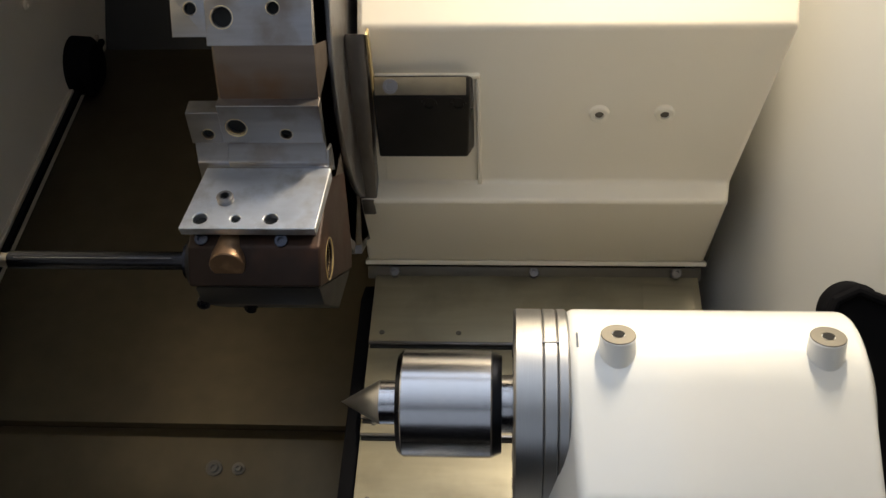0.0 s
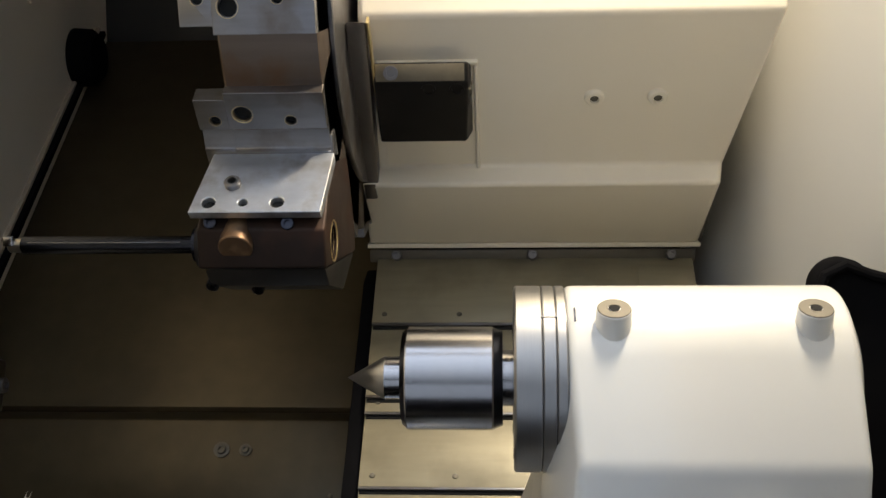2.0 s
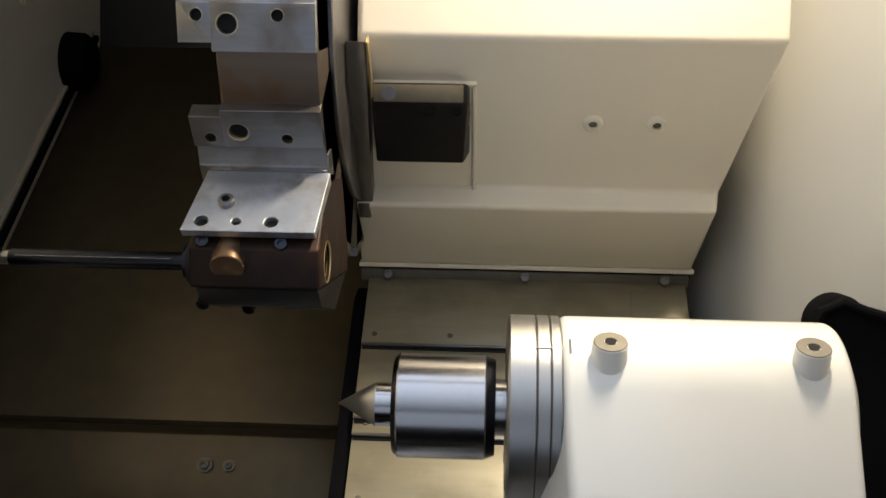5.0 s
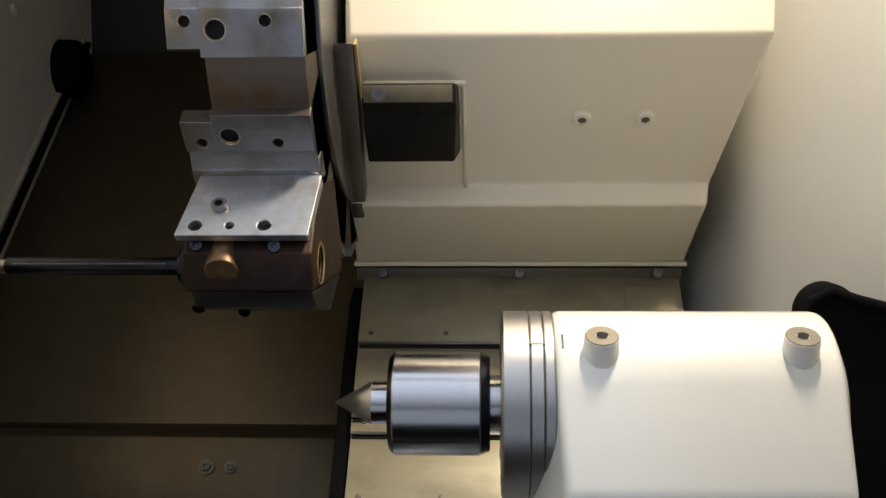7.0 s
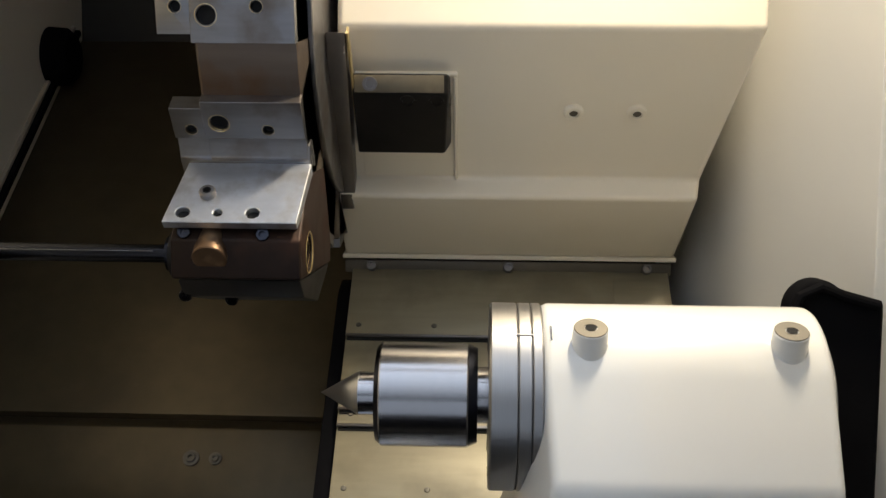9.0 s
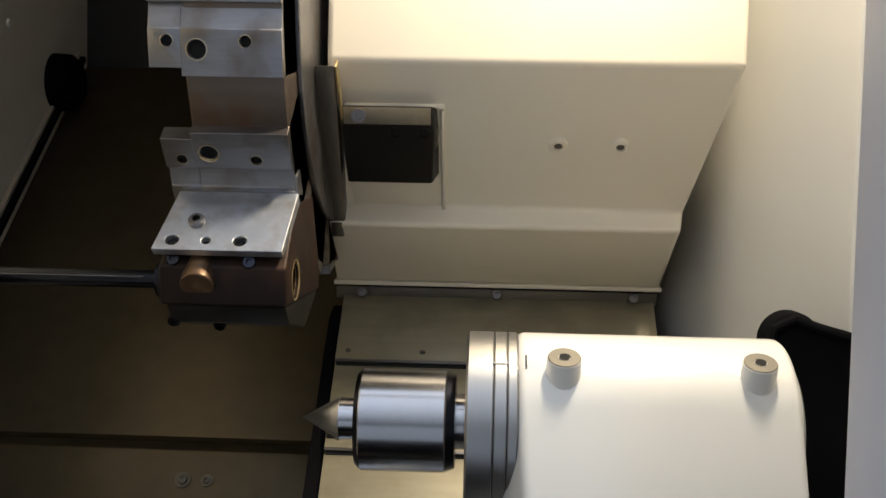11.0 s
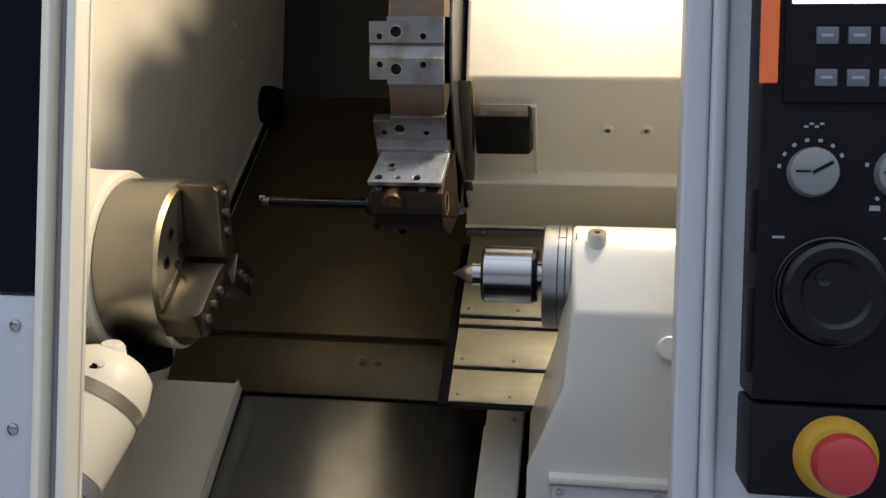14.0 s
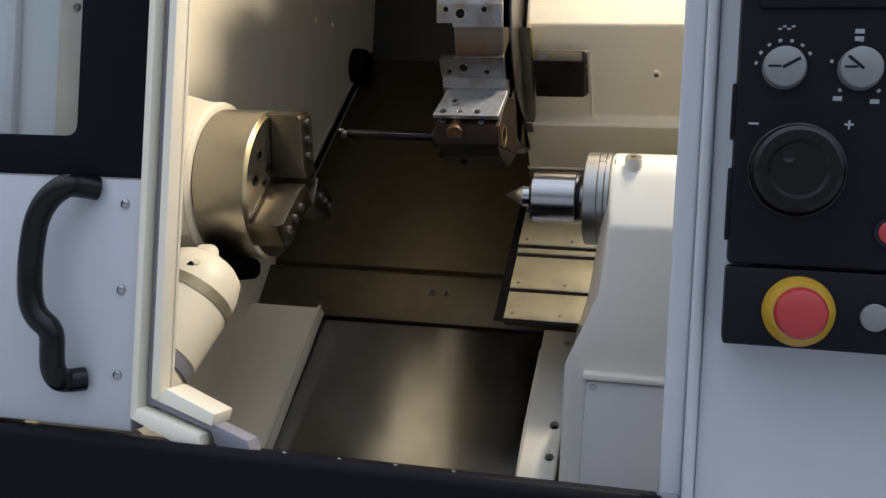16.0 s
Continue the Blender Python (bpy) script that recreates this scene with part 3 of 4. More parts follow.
for y1_, y0_, lift in steps:
    pl = part("plate", slope_plate(-0.022, 0.303, y0_, y1_, lift), PLATE, covers)
    part("plate_lip", slope_plate(-0.022, 0.303, y0_ - 0.0006, y0_ + 0.0014, lift + 0.0010, 0.0025), STEEL, pl)
    # black strip for the shade under each plate's front edge
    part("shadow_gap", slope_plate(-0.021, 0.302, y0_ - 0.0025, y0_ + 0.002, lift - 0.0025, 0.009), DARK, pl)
    for rx in (-0.010, 0.065, 0.140, 0.215, 0.288):
        p = Vector((rx, y0_ + 0.009, y0_ + 0.009 + 0.735)) + OUT * lift
        part("rivet", lathe([(0, 0.0028), (0.001, 0.0022), (0.0013, 0)], along(p, OUT), 10), STRIP, pl)
part("oil_film_patch", slope_plate(0.246, 0.296, 0.327, 0.357, 0.0009, 0.0006), PLATE, covers, "paler rubbed patch")
casting = thing("saddle_casting", "oil-blackened saddle casting under the telescopic plates", "casting", (0.14, 0.4, 0.95))
part("body", prism([(0.175, 0.870), (0.36, 1.060), (0.50, 1.14), (0.70, 1.17), (0.50, 0.975), (0.44, 1.03), (0.36, 1.035)], -0.016, 0.300, 0.003), OXIDE, casting)
part("side_plate", prism([(0.195, 0.885), (0.36, 1.055), (0.46, 1.09), (0.55, 1.08), (0.50, 1.00), (0.44, 1.036), (0.36, 1.040)], -0.019, -0.0165, 0.001), OXIDE, casting)
# black band added for the saddle's dark side and the shade beside it
part("side_shade_band", prism([(0.150, 0.858), (0.368, 1.076), (0.40, 1.085), (0.20, 0.862)], -0.038, -0.0195, 0.002), RUBBER, casting, "black band for the dark saddle side and its shade")
for sy, sz in ((0.34, 1.04), (0.42, 1.06), (0.50, 1.06)):
    socket_screw(casting, (-0.019, sy, sz), (-1, 0, 0), 0.006, 0.004, OXIDE, "plate_screw")

# ---- turret ----
turret = thing("tool_turret", "twelve-station steel tool turret with drilled clamping faces", "turret", (-0.06, 0.255, 1.3795))
CT = Vector((0, 0.255, 1.3795))
RF = 0.2458
TX0, TX1, PX0 = -0.1185, -0.0215, -0.0950


def station(k):
    """Turns local (x, along, out) to the world for station k; along runs down the front."""
    a = radians(10.9 + 30 * k)
    out = Vector((0, -math.cos(a), -math.sin(a)))
    tan = Vector((0, math.sin(a), -math.cos(a)))
    return Matrix(((1, 0, 0, 0), (0, tan.y, out.y, CT.y), (0, tan.z, out.z, CT.z), (0, 0, 0, 1)))


part("drum", lathe([(PX0, 0.10), (PX0, 0.239), (PX0 + 0.002, 0.241), (TX1 - 0.001, 0.241), (TX1, 0.239), (TX1, 0.10)], Matrix.Translation(CT), 96), POCKET, turret, "stained pocket floor of the turret drum")
part("rear_disc", lathe([(TX1, 0.05), (TX1, 0.196), (TX1 + 0.0010, 0.197), (TX1 + 0.0035, 0.197), (TX1 + 0.0045, 0.196), (TX1 + 0.0045, 0.05)], Matrix.Translation(CT), 120), STEEL, turret, "turned rear disc")
for k_ in range(12):
    m = station(k_)
    near = k_ in (10, 11, 0, 1, 2)
    holes_ = []
    for s, d in ((-0.0178, -0.006), (0.0178, 0.006)):
        holes_ += [(-0.105, s, 0.0042), (-0.048, s, 0.0042), (-0.0835, s + d, 0.0070)]
    pieces = []
    for x0, x1, hw_, deep in ((PX0, TX1, 0.043, 0.175), (TX0, PX0 + 0.0002, 0.037, 0.231)):
        bm = bmesh.new()
        out_ = [(-hw_, deep), (-hw_, RF), (-0.0095, RF), (-0.009, RF - 0.006), (0.0085, RF - 0.0012), (0.0095, RF), (hw_, RF), (hw_, deep)]
        va = [bm.verts.new((x0, s, o)) for s, o in out_]
        vb = [bm.verts.new((x1, s, o)) for s, o in out_]
        bm.faces.new(va)
        bm.faces.new(vb[::-1])
        for i in range(8):
            bm.faces.new((va[i], vb[i], vb[(i + 1) % 8], va[(i + 1) % 8]))
        bevel(bm, 0.0003, 1)
        inside = [h for h in holes_ if x0 < h[0] < x1]
        if near and inside:
            bm = cut(bm, [lathe([(-0.02, r), (0.02, r)], along((hx, hs, RF), (0, 0, 1)), 20) for hx, hs, r in inside])
        pieces.append(bm)
    b_ = part("clamping_face", moved(merge(*pieces), m), STEEL, turret)
    if near:
        for hx, hs, r in holes_:
            part("hole_edge", moved(lathe([(0.0002, r * 1.15), (0.0003, r * 1.10), (-0.0014, r * 0.97)], along((hx, hs, RF), (0, 0, 1)), 22, caps=False), m), BRASS, b_)
            part("hole_bottom", moved(lathe([(-0.0045, r * 1.0), (-0.0046, 0)], along((hx, hs, RF), (0, 0, 1)), 16), m), DARK, b_)

mount = thing("turret_mount", "dark cast turret mount flange between turret and saddle", "mount", (0, 0.2, 1.25))
part("flange", prism([(0.124, 1.312), (0.255, 1.181), (0.262, 1.174), (0.30, 1.174), (0.30, 1.312)], -0.0165, -0.001, 0.0015, x0s=[-0.0165, -0.0250, -0.0250, -0.0250, -0.0165], x1s=[0.0, -0.0070, -0.0085, -0.0085, 0.0]), DARKSTEEL, mount)
part("flange_foot", prism([(0.252, 1.180), (0.266, 1.166), (0.30, 1.168), (0.30, 1.182)], -0.0205, -0.0095, 0.001), DARKSTEEL, mount)
# brass colour paints the yellow lamp light along the flange edge
part("flange_edge", prism([(0.122, 1.311), (0.190, 1.243), (0.196, 1.249), (0.128, 1.317)], 0.0005, 0.0025, 0.0004), BRASS, mount, "brass-coloured edge painted for the yellow light on it")

# boring bar block at the lowest near station
holder = thing("boring_bar_block", "rust-brown tool block clamped to the turret, holding a boring bar", "tool block", (-0.07, 0.06, 1.15))
hb = prism([(0.046, 1.172), (0.036, 1.161), (0.039, 1.132), (0.19, 1.132), (0.19, 1.15), (0.15, 1.215), (0.075, 1.21)], -0.118, -0.022, 0.0022, 3)
hb = cut(hb, [lathe([(-0.030, 0.0125), (-0.015, 0.0125)], Matrix.Translation((0, 0.074, 1.150)), 28)])
part("block", hb, RUST, holder)
part("lower_body", prism([(0.0395, 1.1318), (0.186, 1.1318), (0.125, 1.106), (0.058, 1.117)], -0.114, -0.0225, 0.002), OXIDE, holder, "black underside")
part("bore_edge", lathe([(-0.0216, 0.0165), (-0.0212, 0.016), (-0.024, 0.0122)], Matrix.Translation((0, 0.074, 1.150)), 32, caps=False), BRASS, holder, "brassy chamfered bore edge")
part("bore_floor", lathe([(-0.029, 0.0124), (-0.0291, 0)], Matrix.Translation((0, 0.074, 1.150)), 24), DARK, holder)
sd = Vector((0, -0.77, -0.64)).normalized()
part("clamp_stud", lathe([(0, 0.0128), (0.0250, 0.0128), (0.0258, 0.0120), (0.0258, 0)], along((-0.0885, 0.0535, 1.1635), sd), 28), COPPER, holder, "worn brassy stud")
for sx, sy, sz in ((-0.050, 0.039, 1.165), (-0.108, 0.040, 1.166), (-0.084, 0.085, 1.112), (-0.113, 0.06, 1.118)):
    socket_screw(holder, (sx, sy, sz), (0, -0.9, 0.3 if sz > 1.13 else -0.6), 0.005, 0.003, BLUED)
# bright clamp wedge on top
wd = prism([(0.0725, 1.2175), (0.029, 1.1745), (0.036, 1.1695), (0.080, 1.2095)], -0.121, -0.022, 0.0, x0s=[-0.113, -0.122, -0.122, -0.113], x1s=[-0.020, -0.024, -0.024, -0.020])
WN = Vector((0, -0.703, 0.711))


def on_wedge(x, s, h=0.0):
    p = Vector((x, 0.0725, 1.2175)).lerp(Vector((x, 0.029, 1.1745)), s)
    return p + WN * h


wd = cut(wd, [lathe([(-0.02, r), (0.01, r)], along(on_wedge(x, s), WN), 22) for x, s, r in ((-0.108, 0.84, 0.0052), (-0.0825, 0.84, 0.0036), (-0.057, 0.84, 0.0052))])
part("clamp_wedge", bevel(wd, 0.0006, 1), CLAMP, holder, "bright ground clamp wedge with drilled holes")
# black sheet giving the wedge's drilled holes their shade
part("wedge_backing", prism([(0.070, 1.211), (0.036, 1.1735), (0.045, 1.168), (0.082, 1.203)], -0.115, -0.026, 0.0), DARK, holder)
part("wedge_screw", lathe([(0, 0.0062), (0.004, 0.0062), (0.005, 0.0052), (0.005, 0.0032), (0.001, 0.003), (0.001, 0)], along(on_wedge(-0.0925, 0.55), WN), 22), STEEL, holder)
part("wedge_screw_socket", lathe([(0.0012, 0.0031), (0.0013, 0)], along(on_wedge(-0.0925, 0.55), WN), 6), DARK, holder)
ub = prism([(0.083, 1.236), (0.0705, 1.231), (0.074, 1.216), (0.10, 1.216)], -0.113, -0.021, 0.0008)
part("wedge_seat", ub, STEEL, holder)
holder.location += Vector((0.001, 0.004, -0.0095))
bar = thing("boring_bar", "slim dark steel boring bar with a carbide tip", "boring bar", (-0.2, 0.074, 1.15))
MB = Matrix.Translation((0, 0.074, 1.150))
part("collar", lathe([(-0.126, 0.009), (-0.126, 0.0178), (-0.117, 0.0178), (-0.117, 0.009)], MB, 32), OXIDE, bar, "black collar")
part("collar", lathe([(-0.1295, 0.008), (-0.1295, 0.0135), (-0.126, 0.0135), (-0.126, 0.008)], MB, 32), BLUED, bar)
part("shank", lathe([(-0.268, 0.0), (-0.268, 0.0062), (-0.267, 0.0071), (-0.126, 0.0071)], MB, 28), BLUED, bar)
part("head", lathe([(-0.279, 0.0045), (-0.278, 0.0056), (-0.266, 0.0056), (-0.266, 0)], MB, 24), CHUCK, bar)
part("insert", box(-0.281, -0.273, 0.0665, 0.0715, 1.150, 1.1575, 0.0008), TURNED, bar, "carbide insert")
part("flat_line", box(-0.262, -0.140, 0.0673, 0.069, 1.1515, 1.1528, 0.0003), STEEL, bar)

bar.location += Vector((-0.001, 0.010, -0.0125))

# black facing block on the saddle side
fb = thing("facing_tool_block", "black oxide tool block with socket screws beside the saddle cover", "tool block", (0.04, 0.16, 1.26))
part("block", prism([(0.158, 1.283), (0.163, 1.266), (0.211, 1.218), (0.245, 1.230), (0.20, 1.285)], 0.001, 0.085, 0.0022, 3, x1s=[0.0805, 0.0815, 0.0775, 0.0835, 0.0835]), OXIDE, fb)
TN = Vector((0, -0.96, -0.28)).normalized()
part("top_land", prism([(0.1572, 1.2815), (0.1618, 1.2675), (0.1650, 1.2675), (0.1605, 1.2815)], 0.003, 0.0775, 0.0004), LIT_LAND, fb, "upper land, coloured lighter for the light it catches")
for sx in (0.016,):
    part("land_screw", lathe([(0, 0.0062), (0.001, 0.0062), (0.001, 0.0038), (-0.001, 0.0035), (-0.001, 0)], along((sx, 0.1594, 1.2745), TN), 22), DARKSTEEL, fb)
FB = Vector((0, -0.707, -0.707)).normalized()
for sx in (0.047, 0.071):
    part("pocket_screw", lathe([(0, 0.0065), (0.001, 0.0065), (0.001, 0.0045), (-0.001, 0.004), (-0.001, 0)], along((sx, 0.1678, 1.2610), FB), 20), OXIDE, fb)
for sz in (0.25, 0.45):
    p = Vector((0.0812, 0.165, 1.266)).lerp(Vector((0.0780, 0.213, 1.218)), sz)
    part("side_screw", lathe([(0, 0.0055), (0.0025, 0.005), (0.0025, 0)], along(p + Vector((0, 0.012, 0.01)), (1, 0, 0)), 16), STRIP, fb)

# ---- swing arm motor beside the chute ----
arm = thing("setter_arm", "cream enamelled round arm housing with grey clamp bands beside the chute", "arm housing", (-0.410, -0.130, 0.684))
AD = Vector((-0.22, -0.59, -0.77)).normalized()
A0 = Vector((-0.412, -0.130, 0.884))
MA = along(A0, AD)
part("housing", lathe([(-0.058, 0.0), (-0.058, 0.040), (-0.048, 0.052), (-0.022, 0.060), (0.0, 0.0610), (0.092, 0.0610), (0.094, 0.058), (0.115, 0.058), (0.118, 0.060), (0.205, 0.060), (0.212, 0.050), (0.212, 0)], MA, 64), CREAM, arm)
part("clamp_band", lathe([(-0.006, 0.0608), (-0.006, 0.0622), (0.010, 0.0622), (0.010, 0.0608)], MA, 64), PLATE, arm, "grey clamp band")
part("clamp_band", lathe([(0.096, 0.058), (0.096, 0.0612), (0.112, 0.0612), (0.112, 0.058)], MA, 64), GASKET, arm, "grey clamp band")
part("cap_lug", lathe([(-0.010, 0.018), (0.014, 0.016), (0.019, 0.012), (0.019, 0)], along(A0 - AD * 0.050 + Vector((0.006, -0.019, 0.015)), (0.05, -0.25, 1)), 22), CREAM, arm)
part("wall_bracket", box(-0.541, A0.x - 0.025, A0.y - 0.005, A0.y + 0.06, A0.z + 0.0, A0.z + 0.06, 0.008, 3), CREAM, arm)
for a_ in (0.6, 1.7, 2.8, 3.9):
    m = MA @ Matrix.Rotation(a_, 4, "X")
    part("cap_screw", lathe([(0, 0.005), (0.003, 0.0042), (0.003, 0)], m @ along((-0.026, 0, 0.0585), (0, 0, 1)), 12), CREAM, arm)

# ---- sliding door ----
door = thing("sliding_door", "open sliding machine door, grey-white enamel with dark window surround and black handle", "door", (-0.6, -0.45, 0.77))
DY = -0.449
part("lower_panel", slab([(-1.15, 0.762), (-0.306, 0.762), (-0.306, 1.033), (-1.15, 1.033)], DY, DY + 0.03, 0.003), OUTER, door)
part("window_surround", cut(slab([(-1.15, 1.035), (-0.306, 1.035), (-0.306, 1.95), (-1.15, 1.95)], DY - 0.002, DY + 0.03, 0.002), [bevel(box(-1.02, -0.387, DY - 0.1, DY + 0.1, 1.077, 1.83, 0), 0.012, 4)]), NAVY, door, "dark window surround")
pane = part("window_pane", box(-1.03, -0.375, DY + 0.012, DY + 0.018, 1.07, 1.84, 0.0), GLASS, door, "clear safety glass")
pane.visible_shadow = False
part("window_seal", box(-0.428, -0.384, DY + 0.0185, DY + 0.026, 1.070, 1.84, 0.002), TAN, door, "tan inner seal")
for sz in (1.22, 1.42):
    part("seal_screw", lathe([(0, 0.005), (0.003, 0.004), (0.003, 0)], along((-0.406, DY + 0.0187, sz), (0, -1, 0)), 12), STRIP, door)
part("edge_trim", box(-0.3055, -0.2965, DY - 0.006, DY + 0.035, 0.778, 1.95, 0.003), CREAM, door, "cream edge trim")
grip = [(-0.366, DY - 0.002, 1.021), (-0.380, DY - 0.020, 1.023), (-0.388, DY - 0.032, 1.020), (-0.403, DY - 0.036, 1.006), (-0.414, DY - 0.037, 0.985), (-0.419, DY - 0.037, 0.955), (-0.420, DY - 0.037, 0.925), (-0.417, DY - 0.037, 0.898), (-0.409, DY - 0.036, 0.882), (-0.397, DY - 0.035, 0.872), (-0.392, DY - 0.034, 0.862), (-0.391, DY - 0.034, 0.845), (-0.390, DY - 0.033, 0.830), (-0.386, DY - 0.030, 0.819), (-0.384, DY - 0.018, 0.814), (-0.371, DY - 0.002, 0.815)]
part("handle", tube(eased([(hx_ + 0.008, hy_, hz_) for hx_, hy_, hz_ in grip]), 0.0130, 20), GLOSSY, door, "black bent plastic handle")
for sz in (1.006, 0.914, 0.822):
    part("panel_screw", lathe([(0, 0.0055), (0.002, 0.005), (0.003, 0.003), (0.003, 0)], along((-0.325, DY, sz), (0, -1, 0)), 14), TURNED, door)

frame_l = thing("door_frame", "cream door opening frame with lavender-grey seal channel", "door frame", (-0.28, -0.43, 0.77), kind="structure")
part("seal_channel", box(-0.2955, -0.2845, DY + 0.012, DY + 0.03, 0.79, 1.95, 0.001), GASKET, frame_l)
part("inner_trim", box(-0.284, -0.274, DY - 0.002, DY + 0.024, 0.80, 1.95, 0.003), CREAM, frame_l)
part("lower_track", slab([(-0.3055, 0.778), (-0.296, 0.790), (-0.222, 0.768), (-0.222, 0.745), (-0.240, 0.752)], DY - 0.006, DY + 0.030, 0.002), CREAM, frame_l)
part("track_seal", slab([(-0.290, 0.792), (-0.284, 0.802), (-0.175, 0.764), (-0.165, 0.735), (-0.200, 0.735), (-0.218, 0.770)], DY + 0.010, DY + 0.036, 0.001), GASKET, frame_l)
part("inner_return", slab([(-0.284, 0.800), (-0.268, 0.812), (-0.210, 0.790), (-0.213, 0.777)], DY + 0.002, DY + 0.045, 0.001), CREAM, frame_l)
part("side_return", box(-0.302, -0.277, DY + 0.0305, DY + 0.036, 0.80, 1.95, 0.001), CREAM, frame_l)
whole("inner_blue_panel", box(-1.2, -0.37, -0.33, -0.31, 0.75, 1.95, 0.0), SKYPANEL, "pale blue-grey sheet seen through the door window", "panel", kind="structure", smooth=False)
ip = thing("window_post", "pale upright trim seen through the door window", "trim", (-0.554, -0.34, 1.3))
part("post", box(-0.560, -0.548, -0.345, -0.331, 1.0, 1.9, 0.003), OUTER, ip)
whole("front_sill", prism([(-0.47, 0.05), (-0.47, 0.752), (-0.462, 0.760), (-0.34, 0.735), (-0.33, 0.05)], -1.2, 0.252, 0.003), NAVY, "dark enamelled front sill of the machine below the door", "sill", kind="structure")
sr = thing("sill_screws", "small bright screws along the dark sill edge", "screws", (0, -0.43, 0.755))
for sx in (-0.13, -0.07, -0.01, 0.05):
    part("screw", lathe([(0, 0.0028), (0.0015, 0.0022), (0.0015, 0)], along((sx, -0.446, 0.7572), (0, 0.2, 1)), 10), STEEL, sr)

# ---- right post, front sheet and control pendant ----
post = thing("door_post", "grey-white enamelled folded door post beside the control pendant", "door post", (0.27, -0.43, 0.6), kind="structure")
part("fold", box(0.248, 0.2695, -0.425, -0.377, 0.30, 1.95, 0.004, 3), OUTER, post)
part("ridge", box(0.2695, 0.281, -0.440, -0.395, 0.30, 1.95, 0.004, 3), OUTER, post)
part("front_sheet", box(0.281, 1.05, -0.432, -0.395, 0.30, 1.95, 0.003), OUTER, post)
part("foot_seal", box(0.2465, 0.268, -0.430, -0.396, 0.715, 0.755, 0.003), GASKET, post)

pend = thing("control_pendant", "black machine control pendant with dials, handwheel and emergency stop", "control panel", (0.45, -0.52, 1.1))
PY = -0.555
part("housing", box(0.298, 0.70, PY, -0.4325, 0.981, 1.50, 0.004), BLACK, pend)
part("lower_module", box(0.297, 0.70, PY, -0.4325, 0.9145, 0.979, 0.003), BLACK, pend)
part("side_hinge", box(0.2945, 0.299, PY + 0.006, PY + 0.03, 1.085, 1.13, 0.001), BLACK, pend)
part("side_hinge", box(0.2945, 0.299, PY + 0.006, PY + 0.03, 1.0, 1.06, 0.001), BLACK, pend)
part("orange_stripe", box(0.2965, 0.3085, PY - 0.003, PY + 0.004, 1.2035, 1.49, 0.001), ORANGE, pend, "bright orange edge stripe")
part("screen_bezel", box(0.312, 0.69, PY - 0.004, PY, 1.19, 1.48, 0.002), BLACK, pend)
part("status_light", box(0.316, 0.42, PY - 0.006, PY - 0.004, 1.258, 1.264, 0.001), GLOW, pend, "lit white status bar")
for kx in (0.340, 0.361, 0.382, 0.403):
    for kz in (1.207, 1.236, 1.285, 1.310):
        k_ = part("key", box(kx - 0.0075, kx + 0.0075, PY - 0.0065, PY - 0.004, kz - 0.006, kz + 0.006, 0.001), KEYCAP, pend)
        part("key_mark", box(kx - 0.004, kx + 0.004, PY - 0.0068, PY - 0.0063, kz - 0.001, kz + 0.001, 0.0), MARK, k_)


def dial(cx, cz, span, turn):
    d = part("rotary_dial", lathe([(0, 0.0175), (0.006, 0.0172), (0.010, 0.016), (0.011, 0.0145), (0.011, 0)], along((cx, PY, cz), (0, -1, 0)), 40), GREYKNOB, pend, "grey rotary override dial")
    part("pointer", moved(box(-0.0012, 0.0012, -0.0118, -0.0108, -0.002, 0.0135, 0.0003), Matrix.Translation((cx, PY, cz)) @ Matrix.Rotation(turn, 4, "Y")), BLACK, d)
    part("grip_line", moved(box(-0.013, -0.003, -0.0116, -0.0108, -0.0008, 0.0008, 0.0002), Matrix.Translation((cx, PY, cz))), BLACK, d)
    for a in span:
        part("scale_mark", moved(box(-0.0014, 0.0014, -0.0008, 0.0005, 0.0215, 0.0238, 0.0), Matrix.Translation((cx, PY, cz)) @ Matrix.Rotation(radians(a), 4, "Y")), MARK, pend)


dial(0.334, 1.142, range(-80, 81, 23), radians(60))
dial(0.392, 1.142, (-75, 0, 75, 140, -140), radians(-50))
for i_ in range(4):
    part("wave_mark", box(0.3275 + i_ * 0.0035, 0.3303 + i_ * 0.0035, PY - 0.0008, PY + 0.0005, 1.173 + (i_ % 2) * 0.002, 1.1745 + (i_ % 2) * 0.002, 0.0), MARK, pend)
for bx_, bz_ in ((0.390, 1.172), (0.390, 1.166), (0.376, 1.118), (0.404, 1.116)):
    part("scale_bar", box(bx_ - 0.0035, bx_ + 0.0035, PY - 0.0008, PY + 0.0005, bz_ - 0.0018, bz_ + 0.0018, 0.0), MARK, pend)
hw = part("handwheel", lathe([(0, 0.036), (0.006, 0.036), (0.008, 0.0345), (0.010, 0.0355), (0.020, 0.0345), (0.023, 0.031), (0.023, 0.024), (0.020, 0.021), (0.020, 0)], along((0.348, PY, 1.059), (0, -1, 0)), 64), GLOSSY, pend, "glossy black pulse handwheel")
part("rim", lathe([(0.0, 0.0385), (0.004, 0.0385), (0.005, 0.037), (0.0, 0.036)], along((0.348, PY, 1.059), (0, -1, 0)), 64), GLOSSY, hw)
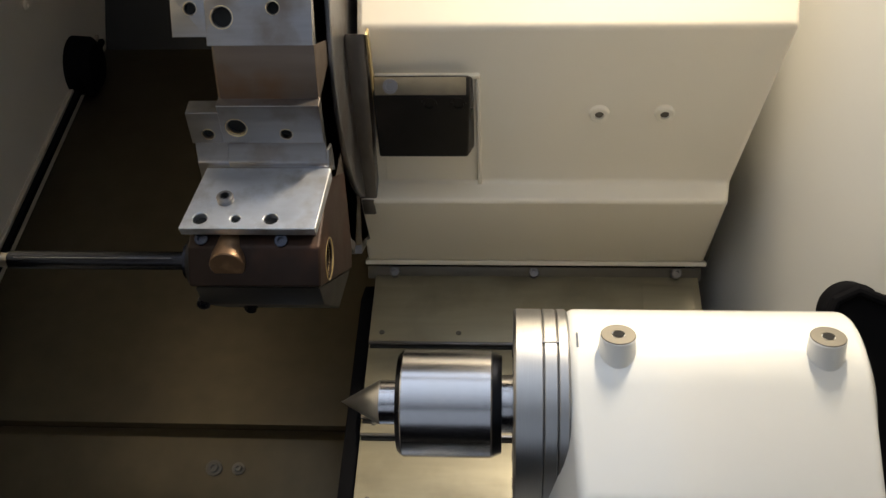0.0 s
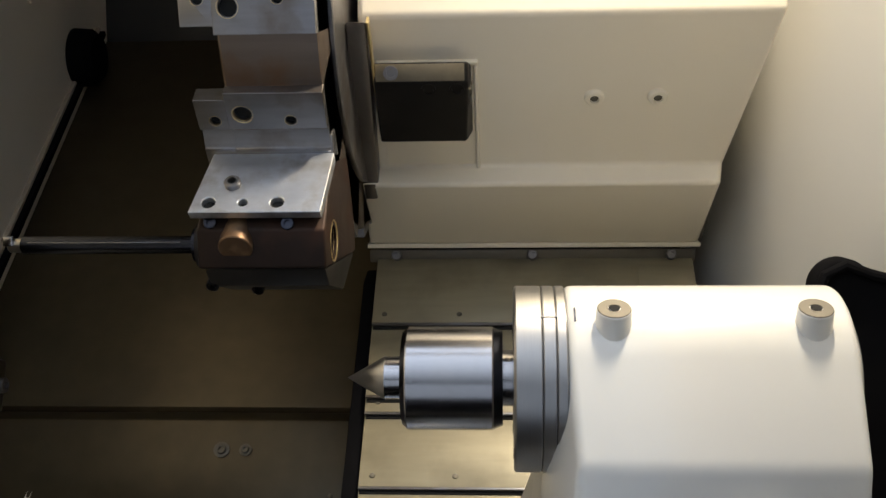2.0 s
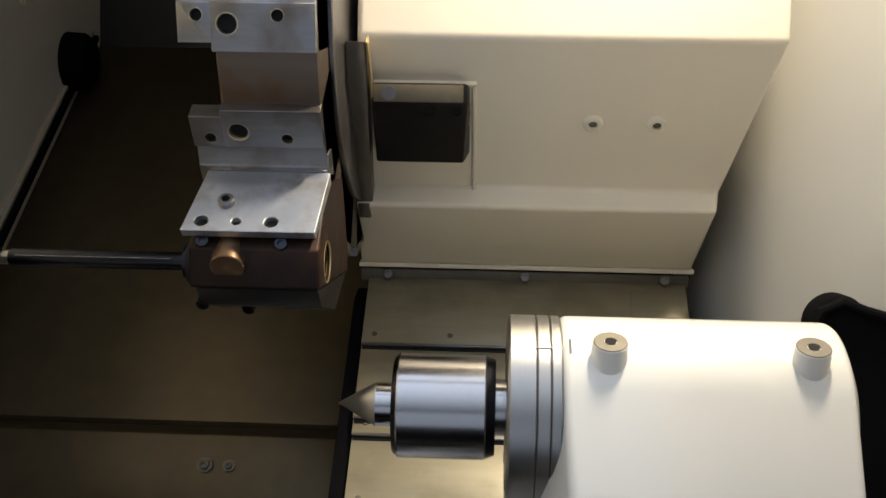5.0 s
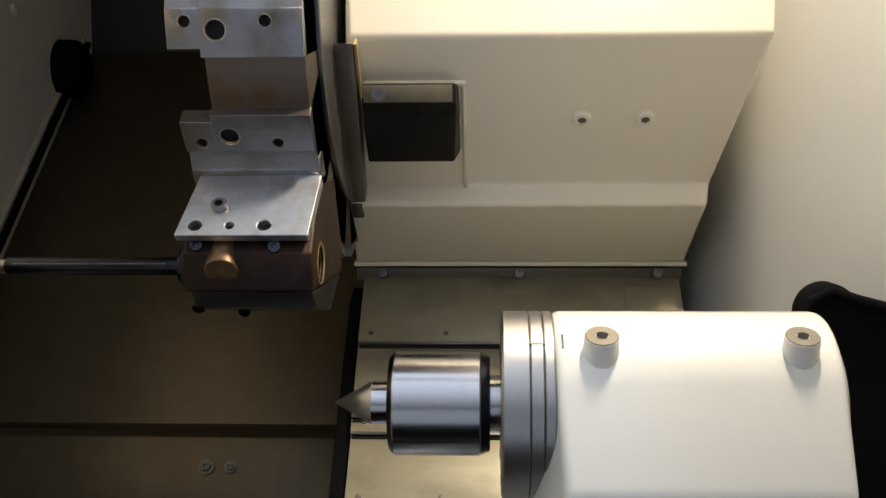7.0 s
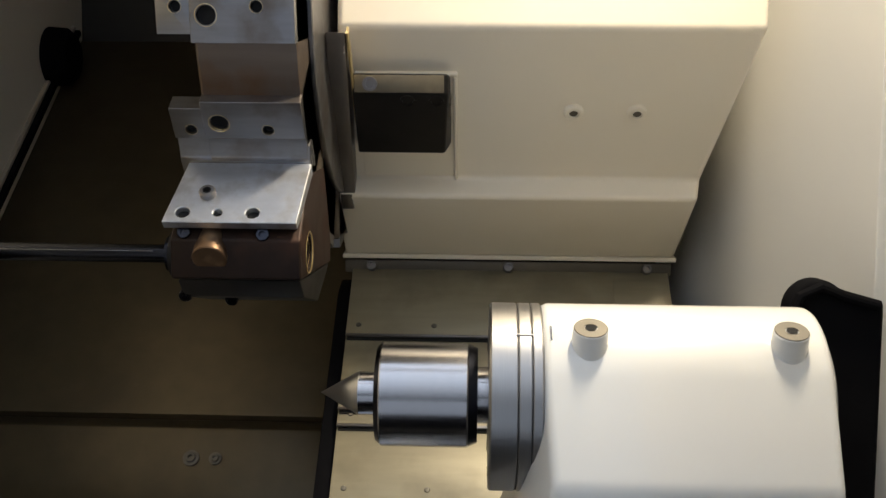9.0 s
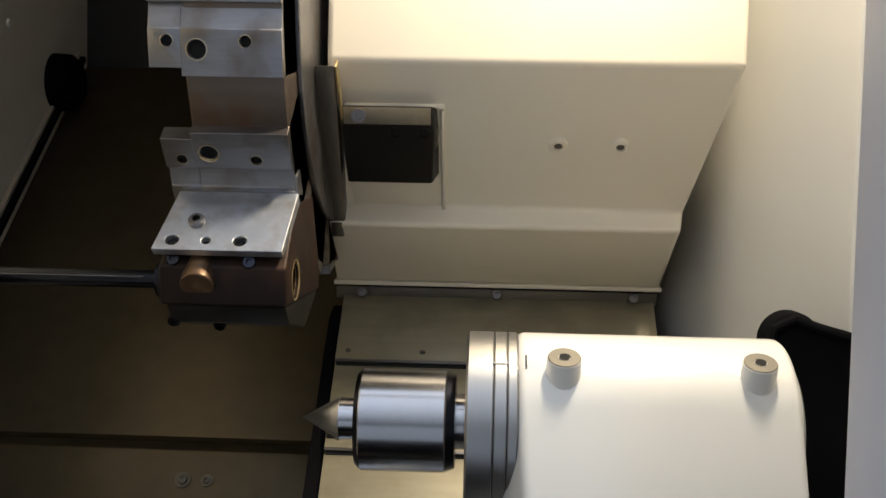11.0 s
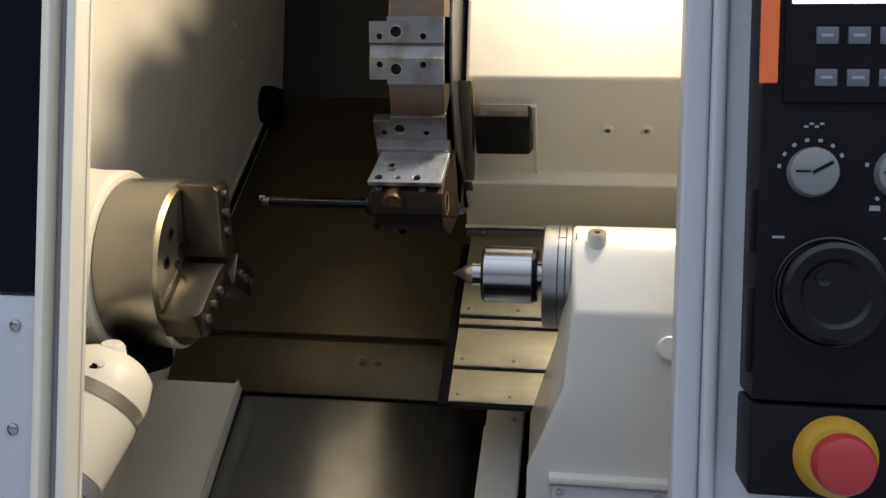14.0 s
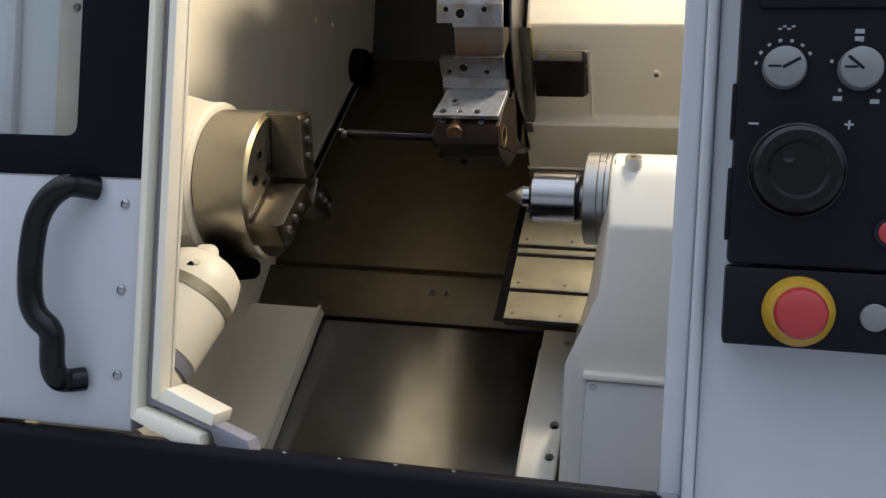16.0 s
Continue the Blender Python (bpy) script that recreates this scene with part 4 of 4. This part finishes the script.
part("finger_dimple", lathe([(0.0201, 0.006), (0.0215, 0.0055), (0.0205, 0.003), (0.0203, 0)], along((0.340, PY, 1.069), (0, -1, 0)), 20), GLOSSY, hw)
part("minus_mark", box(0.3085, 0.3165, PY - 0.0008, PY + 0.0005, 1.0955, 1.0972, 0.0), MARK, pend)
part("plus_mark", merge(box(0.3825, 0.3895, PY - 0.0008, PY + 0.0005, 1.0965, 1.0982, 0.0), box(0.3852, 0.3868, PY - 0.0011, PY + 0.0005, 1.0935, 1.1005, 0.0)), MARK, pend)
es = part("emergency_stop", lathe([(0.012, 0.008), (0.018, 0.0185), (0.022, 0.0205), (0.030, 0.0205), (0.034, 0.0185), (0.036, 0.014), (0.0365, 0)], along((0.3555, PY, 0.945), (0, -1, 0)), 48), RED, pend, "red mushroom emergency stop button")
part("collar", lathe([(0, 0.0285), (0.003, 0.0285), (0.012, 0.0225), (0.013, 0.018), (0.013, 0.006)], along((0.3555, PY, 0.945), (0, -1, 0)), 48), YELLOW, es, "yellow collar")
part("white_button", lathe([(0, 0.011), (0.004, 0.011), (0.005, 0.009), (0.005, 0)], along((0.4135, PY, 0.944), (0, -1, 0)), 32), GREYKNOB, pend, "pale grey push button")
part("red_button", lathe([(0, 0.009), (0.006, 0.009), (0.007, 0.007), (0.007, 0)], along((0.421, PY, 1.012), (0, -1, 0)), 28), RED, pend, "red push button")
bz = part("key_switch_ring", lathe([(0, 0.012), (0.003, 0.012), (0.003, 0.0095)], along((0.421, PY, 1.012), (0, -1, 0)), 28), BLUED, pend)

# the pendant stands close to the front sheet: drawn about a place before it, thinner and a little larger
pc, pk = Vector((0.285, -1.43, 1.0)), 1.063
pend.location = pc + (pend.location - pc) * pk
pend.scale = (pk, pk, pk)

# lamp housing high in the chamber
lh = thing("machine_lamp", "white enamelled machine lamp on the end wall", "lamp", (0.32, -0.01, 1.80))
part("housing", moved(box(-0.085, 0.085, -0.035, 0.035, 0.012, 0.04, 0.006), LAMP), CREAM, lh)
part("bracket", box(0.325, 0.355, -0.025, 0.005, 1.80, 2.052, 0.003), CREAM, lh)
